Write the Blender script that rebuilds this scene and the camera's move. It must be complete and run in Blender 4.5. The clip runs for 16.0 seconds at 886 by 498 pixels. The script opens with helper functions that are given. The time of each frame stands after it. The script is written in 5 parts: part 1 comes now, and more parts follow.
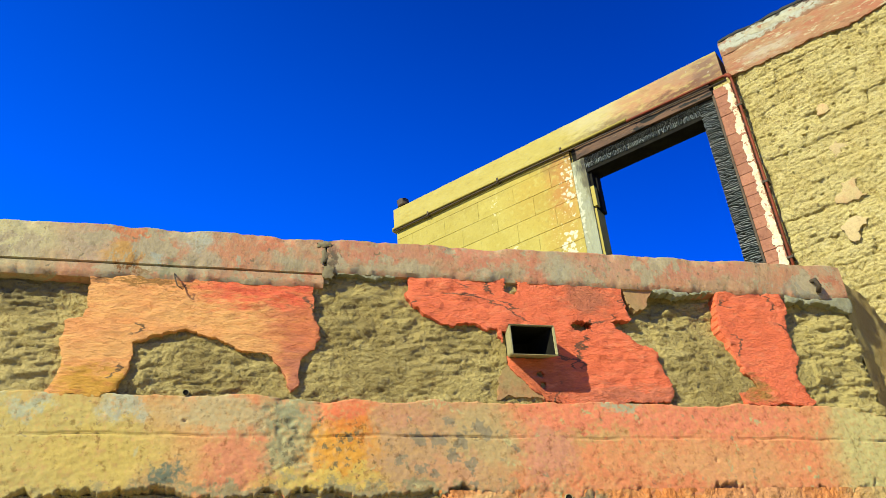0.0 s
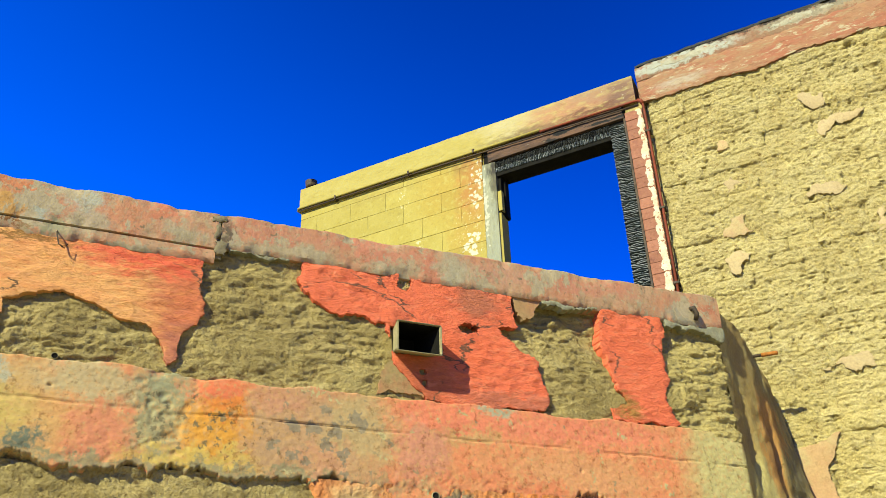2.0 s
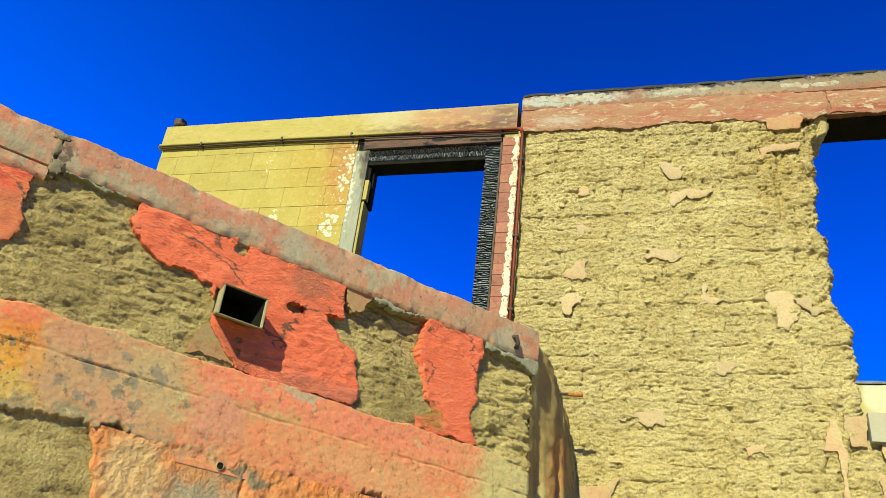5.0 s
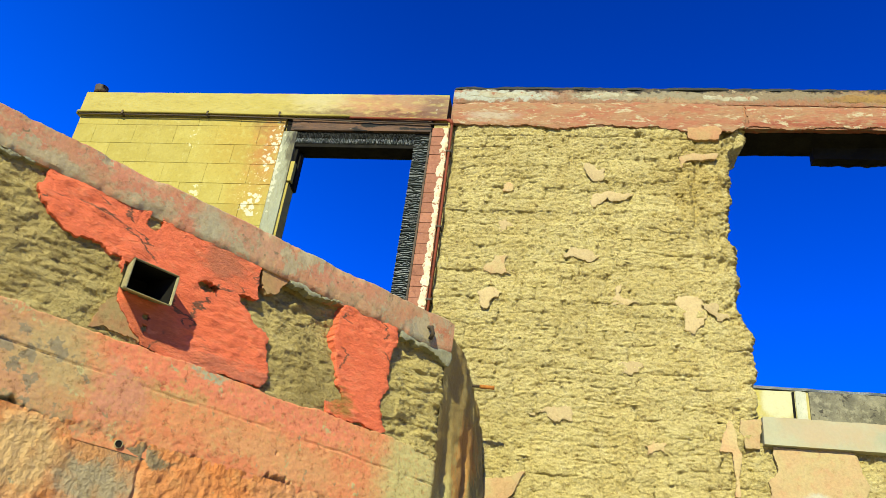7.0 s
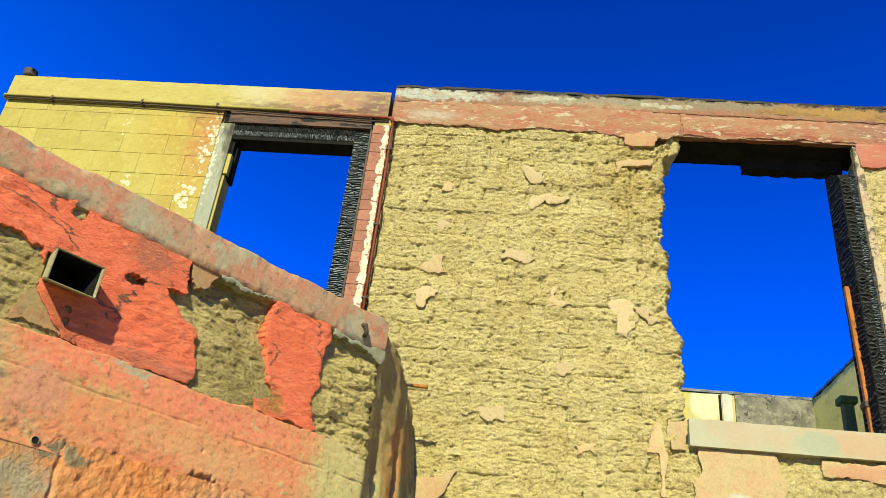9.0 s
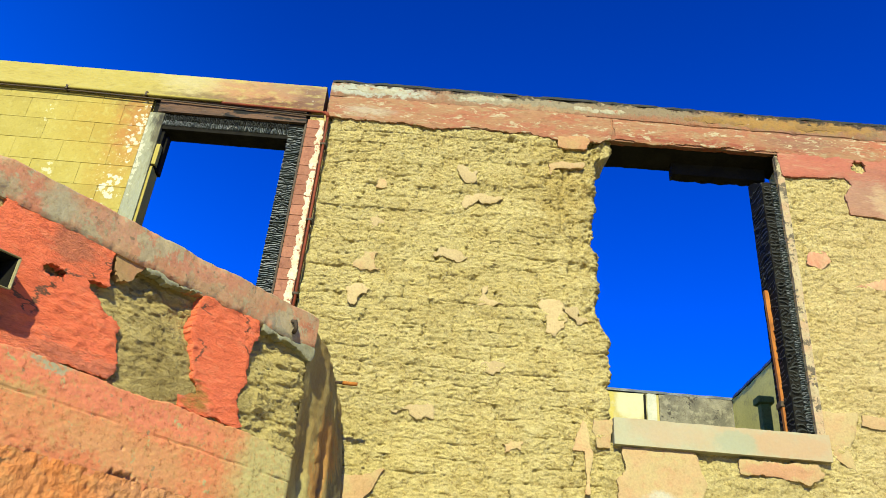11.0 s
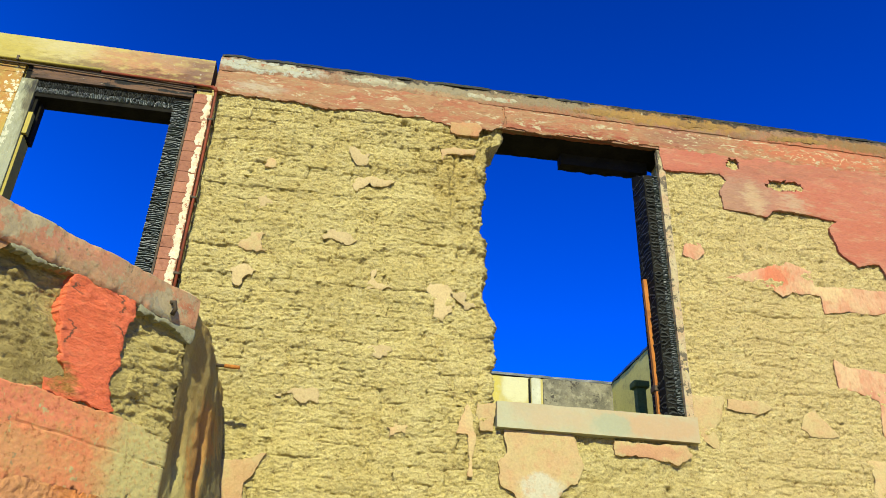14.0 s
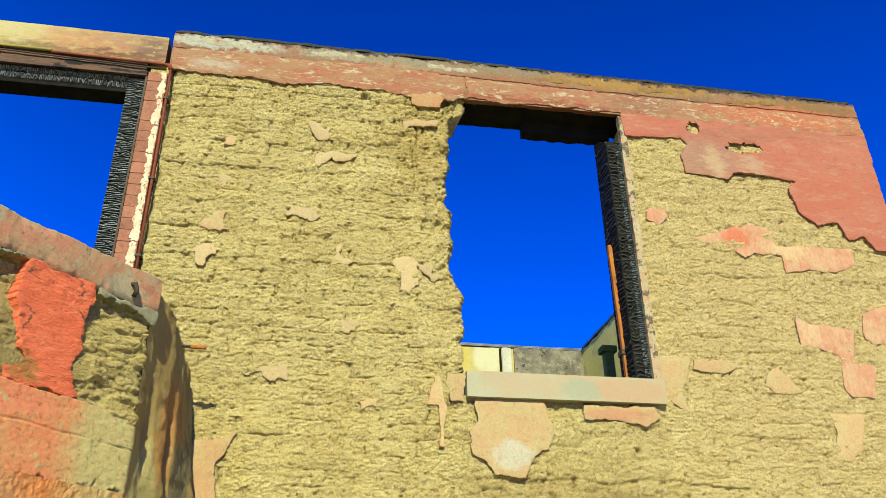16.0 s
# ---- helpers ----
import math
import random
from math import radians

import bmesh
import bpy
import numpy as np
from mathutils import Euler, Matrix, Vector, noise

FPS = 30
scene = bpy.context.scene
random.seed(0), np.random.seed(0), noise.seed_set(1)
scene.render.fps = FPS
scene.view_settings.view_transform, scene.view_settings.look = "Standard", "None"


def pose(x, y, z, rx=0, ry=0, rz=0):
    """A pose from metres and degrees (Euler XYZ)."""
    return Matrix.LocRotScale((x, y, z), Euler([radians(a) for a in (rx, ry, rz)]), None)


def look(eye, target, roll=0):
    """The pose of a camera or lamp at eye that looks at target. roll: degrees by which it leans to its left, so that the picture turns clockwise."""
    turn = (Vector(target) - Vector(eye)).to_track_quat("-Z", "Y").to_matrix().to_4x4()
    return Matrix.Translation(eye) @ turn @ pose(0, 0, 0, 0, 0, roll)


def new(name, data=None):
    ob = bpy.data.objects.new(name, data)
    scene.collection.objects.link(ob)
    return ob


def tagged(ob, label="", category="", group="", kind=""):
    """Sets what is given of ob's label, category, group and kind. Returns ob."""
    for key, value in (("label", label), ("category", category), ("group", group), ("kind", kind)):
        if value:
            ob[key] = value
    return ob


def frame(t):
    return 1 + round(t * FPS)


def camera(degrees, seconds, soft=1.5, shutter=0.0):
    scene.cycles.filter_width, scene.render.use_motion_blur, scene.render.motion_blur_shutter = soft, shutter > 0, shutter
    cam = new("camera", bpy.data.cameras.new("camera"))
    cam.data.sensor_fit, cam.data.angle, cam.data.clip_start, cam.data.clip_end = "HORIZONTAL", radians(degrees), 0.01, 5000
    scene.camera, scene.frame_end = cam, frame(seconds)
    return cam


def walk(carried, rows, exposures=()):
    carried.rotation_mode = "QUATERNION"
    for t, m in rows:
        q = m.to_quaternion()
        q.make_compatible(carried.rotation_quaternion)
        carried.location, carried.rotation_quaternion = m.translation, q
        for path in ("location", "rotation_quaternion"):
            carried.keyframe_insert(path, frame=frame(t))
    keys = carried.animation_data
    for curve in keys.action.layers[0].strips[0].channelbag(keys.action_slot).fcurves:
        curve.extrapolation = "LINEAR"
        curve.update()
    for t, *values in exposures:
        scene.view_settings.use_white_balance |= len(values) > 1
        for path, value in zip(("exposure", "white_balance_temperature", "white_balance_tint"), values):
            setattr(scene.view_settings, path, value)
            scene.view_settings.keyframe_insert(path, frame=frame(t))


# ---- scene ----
cam = camera(56.97, 16.0, soft=0.8)
# seconds, x, y, z, yaw, pitch, roll
ROWS = [
    (0.0, 0.0000, 0.0000, 1.5000, 34.790, 30.703, -4.605),
    (0.5, 0.0119, 0.0023, 1.5016, 33.565, 30.509, -4.054),
    (1.0, 0.0262, 0.0053, 1.5054, 32.072, 30.247, -3.428),
    (1.5, 0.0413, 0.0051, 1.5106, 29.912, 29.908, -2.796),
    (2.0, 0.0563, 0.0021, 1.5158, 27.330, 29.554, -1.676),
    (2.5, 0.0716, 0.0001, 1.5210, 25.362, 29.324, -0.093),
    (3.0, 0.0862, -0.0021, 1.5244, 23.449, 29.194, 1.198),
    (3.5, 0.1021, -0.0029, 1.5266, 21.833, 29.252, 2.738),
    (4.0, 0.1196, -0.0010, 1.5272, 19.571, 29.190, 4.594),
    (4.5, 0.1376, 0.0024, 1.5282, 17.888, 29.197, 5.917),
    (7.0, 0.1960, 0.0047, 1.5357, 10.398, 29.023, 7.288),
    (7.5, 0.2063, 0.0097, 1.5366, 9.378, 29.001, 7.170),
    (8.0, 0.2160, 0.0164, 1.5388, 8.243, 29.030, 6.958),
    (8.5, 0.2216, 0.0199, 1.5413, 6.967, 29.212, 6.621),
    (9.0, 0.2232, 0.0193, 1.5426, 5.676, 29.448, 6.402),
    (11.5, 0.2425, 0.0298, 1.5463, -1.008, 29.823, 4.539),
    (12.0, 0.2515, 0.0335, 1.5508, -2.475, 29.710, 4.092),
    (12.5, 0.2590, 0.0364, 1.5531, -3.966, 29.600, 3.741),
    (13.0, 0.2645, 0.0372, 1.5532, -5.398, 29.491, 3.346),
    (13.5, 0.2698, 0.0373, 1.5529, -6.801, 29.366, 2.926),
    (14.0, 0.2750, 0.0381, 1.5533, -8.162, 29.121, 2.196),
    (14.5, 0.2807, 0.0384, 1.5530, -9.268, 28.853, 1.252),
    (15.0, 0.2885, 0.0399, 1.5507, -9.557, 28.636, 0.425),
    (15.5, 0.2992, 0.0463, 1.5467, -9.995, 28.273, -0.371),
    (16.0, 0.3106, 0.0554, 1.5414, -10.636, 27.366, -0.979),
]
walk(cam, [(t, pose(x, y, z, 90 + pitch, 0, yaw) @ pose(0, 0, 0, 0, 0, roll)) for t, x, y, z, yaw, pitch, roll in ROWS],
     exposures=[(0.0, 1.08), (3.5, 1.07), (4.7, 1.01), (9.0, 1.05), (11.5, 1.07), (13.0, 1.04), (14.0, 0.95), (16.0, 0.91)])

# ---- sky and sun ----
SUN_WAY = Vector((0.12, 0.84, -0.52)).normalized()
world = bpy.data.worlds.new("world")
scene.world = world
world.use_nodes = True
wn = world.node_tree.nodes
sky = wn.new("ShaderNodeTexSky")
sky.sky_type = 'NISHITA'
sky.sun_disc = False
sky.sun_elevation = math.asin(-SUN_WAY.z)
sky.sun_rotation = math.atan2(-SUN_WAY.x, -SUN_WAY.y)
sky.altitude = 1500
sky.air_density, sky.dust_density, sky.ozone_density = 1.0, 0.0, 6.0
rich = wn.new("ShaderNodeHueSaturation")
rich.inputs["Saturation"].default_value = 1.35
world.node_tree.links.new(sky.outputs[0], rich.inputs["Color"])
deep = wn.new("ShaderNodeMix")
deep.data_type, deep.blend_type = 'RGBA', 'MULTIPLY'
deep.inputs[0].default_value = 1.0
deep.inputs[7].default_value = (0.5, 0.77, 2.13, 1)
world.node_tree.links.new(rich.outputs[0], deep.inputs[6])
# the sky pales evenly from the deep blue ahead towards the left
sky_way = wn.new("ShaderNodeTexCoord")
sky_side = wn.new("ShaderNodeVectorMath")
sky_side.operation = 'DOT_PRODUCT'
sky_side.inputs[1].default_value = (-0.9, 0.1, 0.0)
world.node_tree.links.new(sky_way.outputs["Generated"], sky_side.inputs[0])
sky_pale = wn.new("ShaderNodeMapRange")
sky_pale.interpolation_type = 'SMOOTHSTEP'
for n, v in zip((1, 2, 3, 4), (0.2, 0.95, 0.0, 1.0)):
    sky_pale.inputs[n].default_value = v
world.node_tree.links.new(sky_side.outputs["Value"], sky_pale.inputs[0])
sky_mix = wn.new("ShaderNodeMix")
sky_mix.data_type, sky_mix.blend_type = 'RGBA', 'MULTIPLY'
sky_mix.inputs[7].default_value = (2.6, 2.4, 2.0, 1)
world.node_tree.links.new(sky_pale.outputs[0], sky_mix.inputs[0])
world.node_tree.links.new(deep.outputs[2], sky_mix.inputs[6])
sky_up = wn.new("ShaderNodeSeparateXYZ")
world.node_tree.links.new(sky_way.outputs["Generated"], sky_up.inputs[0])
sky_fall = wn.new("ShaderNodeMapRange")
for n, v in zip((1, 2, 3, 4), (0.30, 0.76, 1.28, 0.84)):
    sky_fall.inputs[n].default_value = v
world.node_tree.links.new(sky_up.outputs[2], sky_fall.inputs[0])
sky_deep = wn.new("ShaderNodeVectorMath")
sky_deep.operation = 'SCALE'
world.node_tree.links.new(sky_mix.outputs[2], sky_deep.inputs[0])
world.node_tree.links.new(sky_fall.outputs[0], sky_deep.inputs["Scale"])
world.node_tree.links.new(sky_deep.outputs[0], wn["Background"].inputs[0])
wn["Background"].inputs[1].default_value = 0.052
sun_data = bpy.data.lights.new("sun", 'SUN')
sun_data.energy, sun_data.angle, sun_data.color = 5.0, radians(0.53), (1.0, 0.97, 0.74)
sun = new("sun", sun_data)
sun.matrix_world = look((0, -20, 20), Vector((0, -20, 20)) + SUN_WAY)

# ---- plan ----
WALL_Y = 6.0                                   # face of the tall wall
BEARING = radians(39.47)                       # the low wall runs away to the right
U = Vector((math.sin(BEARING), math.cos(BEARING), 0))
N = Vector((-math.cos(BEARING), math.sin(BEARING), 0))
OFF = 3.52                                     # face of the low wall from the origin
CORNER = 3.40                                  # its end, along U


def on_low(s, z, h):
    """Places on the low wall: s along it, z up, h proud of its face (arrays or numbers)."""
    return np.stack([U.x * s + N.x * (OFF - h), U.y * s + N.y * (OFF - h), z + 0 * s], -1)


def on_tall(x, z, h):
    return np.stack([x + 0 * z, WALL_Y - h + 0 * x, z + 0 * x], -1)


# ---- noise and mesh tools ----
def lattice(i, j, k, seed):
    n = (i * 374761393 + j * 668265263 + k * 2147483647 + seed * 1274126177) & 0xFFFFFFFF
    n = ((n ^ (n >> 13)) * 1274126177) & 0xFFFFFFFF
    n = ((n ^ (n >> 15)) * 2246822519) & 0xFFFFFFFF
    return ((n ^ (n >> 16)) & 0xFFFF) / 65535.0


def grain(p, seed=0):
    """Smooth value noise, -1 to 1, at places p (..., 3)."""
    f = np.floor(p).astype(np.int64)
    t = p - f
    t = t * t * (3 - 2 * t)
    out = 0.0
    for a in (0, 1):
        for b in (0, 1):
            for c in (0, 1):
                w = (t[..., 0] if a else 1 - t[..., 0]) * (t[..., 1] if b else 1 - t[..., 1]) * (t[..., 2] if c else 1 - t[..., 2])
                out = out + w * lattice(f[..., 0] + a, f[..., 1] + b, f[..., 2] + c, seed)
    return out * 2 - 1


def rough(p, size, octaves=4, seed=0, fall=0.5):
    """Fractal noise with a largest lump of about size metres (a number or three)."""
    q, total, amp = p / np.array(size), 0.0, 1.0
    for n in range(octaves):
        total = total + amp * grain(q * 2.03 ** n + 7.3 * n, seed + n)
        amp *= fall
    return total


def mesh_of(name, verts, faces, smooth=True):
    me = bpy.data.meshes.new(name)
    me.from_pydata([tuple(v) for v in np.asarray(verts, float).tolist()], [], [tuple(f) for f in faces])
    if smooth:
        me.polygons.foreach_set("use_smooth", [True] * len(me.polygons))
    me.update()
    return me


def piece(name, me, material, parent=None, label=""):
    ob = new(name, me)
    if material is not None and not me.materials:
        me.materials.append(material)
    if parent is not None:
        ob.parent = parent
    if label:
        ob["label"] = label
    return ob


def part(name, bm, material, parent, label=""):
    me = bpy.data.meshes.new(name)
    bmesh.ops.recalc_face_normals(bm, faces=bm.faces)
    bm.to_mesh(me)
    bm.free()
    return piece(name, me, material, parent, label)


def base(name, label, category, kind="", group="", at=(0, 0, 0)):
    ob = new(name)
    ob.location = at
    ob.empty_display_size = 0.1
    return tagged(ob, label, category, group, kind)


def box(bm, lo, hi, bevel=0.0, axes=None, seed=0, wear=0.0):
    """A box between two corners; axes: (origin, along, into) to lay it along a wall."""
    made = bmesh.ops.create_cube(bm, size=1.0)["verts"]
    lo, hi = Vector(lo), Vector(hi)
    for v in made:
        v.co = Vector([(lo[n] + hi[n]) / 2 + v.co[n] * (hi[n] - lo[n]) for n in range(3)])
    if bevel:
        edges = list({e for v in made for e in v.link_edges})
        bmesh.ops.bevel(bm, geom=edges, offset=bevel, segments=2, affect='EDGES', profile=0.6)
    return bm


def box_mesh(lo, hi, bevel=0.0):
    return box(bmesh.new(), lo, hi, bevel)


def low_box(s0, s1, h0, h1, z0, z1, bevel=0.0):
    """A box laid along the low wall."""
    bm = box(bmesh.new(), (s0, h0, z0), (s1, h1, z1), bevel)
    for v in bm.verts:
        s, h, z = v.co
        v.co = U * s + N * (OFF - h) + Vector((0, 0, z))
    return bm


def grid_faces(rows, cols):
    a = (np.arange(rows - 1)[:, None] * cols + np.arange(cols - 1)).ravel()
    return np.stack([a, a + 1, a + cols + 1, a + cols], 1)


def tube(name, points, radius, material, parent=None, label="", sides=10):
    """A round bar or pipe through the points."""
    bm = bmesh.new()
    pts = [Vector(p) for p in points]
    rings, up = [], Vector((0.123, 0.456, 0.88)).normalized()
    for n, p in enumerate(pts):
        way = (pts[min(n + 1, len(pts) - 1)] - pts[max(n - 1, 0)]).normalized()
        a = way.cross(up).normalized()
        b = way.cross(a)
        rings.append([bm.verts.new(p + radius * (a * math.cos(2 * math.pi * k / sides) + b * math.sin(2 * math.pi * k / sides))) for k in range(sides)])
    for r, q in zip(rings, rings[1:]):
        for k in range(sides):
            bm.faces.new((r[k], r[(k + 1) % sides], q[(k + 1) % sides], q[k]))
    bm.faces.new(rings[0])
    bm.faces.new(rings[-1])
    ob = part(name, bm, material, parent, label)
    ob.data.polygons.foreach_set("use_smooth", [True] * len(ob.data.polygons))
    return ob


def sweep(profile, stations, place, lump=0.0, seed=0, step=0.03, chip=0.0):
    """A solid with the cross-section profile [(h, z), ...] along the stations, worn by noise."""
    ring = []
    for (h0, z0), (h1, z1) in zip(profile, profile[1:] + profile[:1]):
        count = max(1, int(math.hypot(h1 - h0, z1 - z0) / step))
        ring += [(h0 + (h1 - h0) * n / count, z0 + (z1 - z0) * n / count) for n in range(count)]
    ring = np.array(ring)
    centre = ring.mean(0)
    s = np.repeat(np.asarray(stations, float)[:, None], len(ring), 1)
    h = np.repeat(ring[None, :, 0], len(stations), 0)
    z = np.repeat(ring[None, :, 1], len(stations), 0)
    p = place(s, z, h)
    d = lump * (rough(p, 0.16, 4, seed) + 0.4 * rough(p, 0.03, 2, seed + 9))
    out = ring - centre
    out = out / np.linalg.norm(out, axis=1)[:, None]
    # corners wear away more than faces
    corner = np.zeros(len(ring))
    for c in profile:
        corner = np.maximum(corner, np.exp(-((ring - c) ** 2).sum(1) / 0.03 ** 2))
    bite = chip * corner[None] * np.clip(0.25 + rough(p, (0.14, 0.14, 0.3), 4, seed + 20, 0.6), 0, 1.6)
    p = place(s, z + out[None, :, 1] * (d - bite), h + out[None, :, 0] * (d - bite))
    m = len(ring)
    verts = p.reshape(-1, 3)
    faces = []
    for n in range(len(stations) - 1):
        for k in range(m):
            faces.append((n * m + k, n * m + (k + 1) % m, (n + 1) * m + (k + 1) % m, (n + 1) * m + k))
    faces.append(tuple(range(m)))
    faces.append(tuple(reversed(range((len(stations) - 1) * m, len(stations) * m))))
    bm = bmesh.new()
    me = mesh_of("sweep", verts, faces)
    bm.from_mesh(me)
    bpy.data.meshes.remove(me)
    bmesh.ops.recalc_face_normals(bm, faces=bm.faces)
    for f in bm.faces:
        f.smooth = len(f.verts) < 5
    for e in bm.edges:
        e.smooth = len(e.link_faces) < 2 or e.calc_face_angle(0.0) < 0.7
    return bm


def torn(outline, seed, amp=0.6, rounds=7):
    """A broken edge: the outline with fractal offsets."""
    rng = random.Random(seed)
    pts = [Vector(p) for p in outline]
    for turn in range(rounds):
        out = []
        amp *= 0.82
        for a, b in zip(pts, pts[1:] + pts[:1]):
            d = b - a
            out.append(a)
            if d.length > 0.014:
                out.append((a + b) / 2 + Vector((-d.y, d.x)) * rng.uniform(-amp, amp) * 0.5 * min(1, 0.09 / d.length))
        pts = out
    return [p + Vector((rng.uniform(-1, 1), rng.uniform(-1, 1))) * 0.0035 for p in pts]


def blob(cx, cz, w, h, seed):
    """An irregular flake outline."""
    rng = random.Random(seed)
    n = 11
    return [(cx + w / 2 * math.cos(2 * math.pi * k / n) * rng.uniform(0.4, 1.25), cz + h / 2 * math.sin(2 * math.pi * k / n) * rng.uniform(0.4, 1.25)) for k in range(n)]


def flake(name, outline, place, thick, relief, material, parent, seed, label="", fine=0.022, lift=0.006, ground=0.0, holes=(), amp=0.6, ridge=0.0):
    """A plate of plaster with a torn edge that stands proud of the wall."""
    from mathutils.geometry import delaunay_2d_cdt
    edge = torn(outline, seed, amp)
    xs, zs = [p.x for p in edge], [p.y for p in edge]
    rng = random.Random(seed + 1)
    inner = []
    x = min(xs)
    while x < max(xs):
        z = min(zs)
        while z < max(zs):
            inner.append(Vector((x + rng.uniform(-.3, .3) * fine, z + rng.uniform(-.3, .3) * fine)))
            z += fine
        x += fine
    out = delaunay_2d_cdt(edge + inner, [], [list(range(len(edge)))], 1, 1e-5)
    pts = np.array([(p.x, p.y) for p in out[0]])
    faces = [list(f) for f in out[2]]
    if holes:
        mid = np.array([pts[f].mean(0) for f in faces])
        keep = np.ones(len(faces), bool)
        for hx, hz, hw, hh, kind in holes:
            dx, dz = (mid[:, 0] - hx) / hw, (mid[:, 1] - hz) / hh
            if kind == "box":
                keep &= ~((abs(dx) < 1) & (abs(dz) < 1))
            else:
                wob = grain(np.stack([mid[:, 0] / 0.04, 0 * dx, mid[:, 1] / 0.04], -1), 77)
                keep &= dx ** 2 + dz ** 2 > 1 + 0.6 * wob
        faces = [f for f, ok in zip(faces, keep) if ok]
    used = {}
    for f in faces:
        for a, b in zip(f, f[1:] + f[:1]):
            used[(a, b)] = 1
    rim = [(a, b) for a, b in used if (b, a) not in used]
    rim_pts = np.array([pts[a] for a, b in rim])
    gap = np.sqrt(((pts[:, None] - rim_pts[None]) ** 2).sum(-1).min(1)) if len(rim_pts) else np.ones(len(pts))
    p3 = place(pts[:, 0], pts[:, 1], 0 * pts[:, 0])
    h = thick + relief * (rough(p3, 0.10, 3, seed % 17) + 0.5 * rough(p3, (0.05, 0.05, 0.022), 2, 5))
    if ridge:
        h += ridge * (1.6 * abs(rough(p3, (0.14, 0.14, 0.05), 3, 15, 0.6)) - 0.6 + 0.8 * rough(p3, (0.05, 0.05, 0.024), 2, 16)) * np.clip(0.7 + grain(p3 / 0.2, 18), 0.2, 1.4)
    h += lift * np.exp(-gap / 0.03) * grain(p3 / 0.15, seed % 13) - 0.004 * np.exp(-gap / 0.004)
    h = np.maximum(h, thick * 0.4)
    verts = np.concatenate([place(pts[:, 0], pts[:, 1], h), place(pts[:, 0], pts[:, 1], 0 * h + ground)])
    n = len(pts)
    for a, b in rim:
        faces.append([b, a, a + n, b + n])
    bm = bmesh.new()
    me = mesh_of("flake", verts, faces)
    bm.from_mesh(me)
    bpy.data.meshes.remove(me)
    loose = [v for v in bm.verts if not v.link_faces]
    bmesh.ops.delete(bm, geom=loose, context='VERTS')
    for f in bm.faces:
        f.smooth = len(f.verts) == 3
    for e in bm.edges:
        e.smooth = len({len(f.verts) for f in e.link_faces}) == 1
    return part(name, bm, material, parent, label)


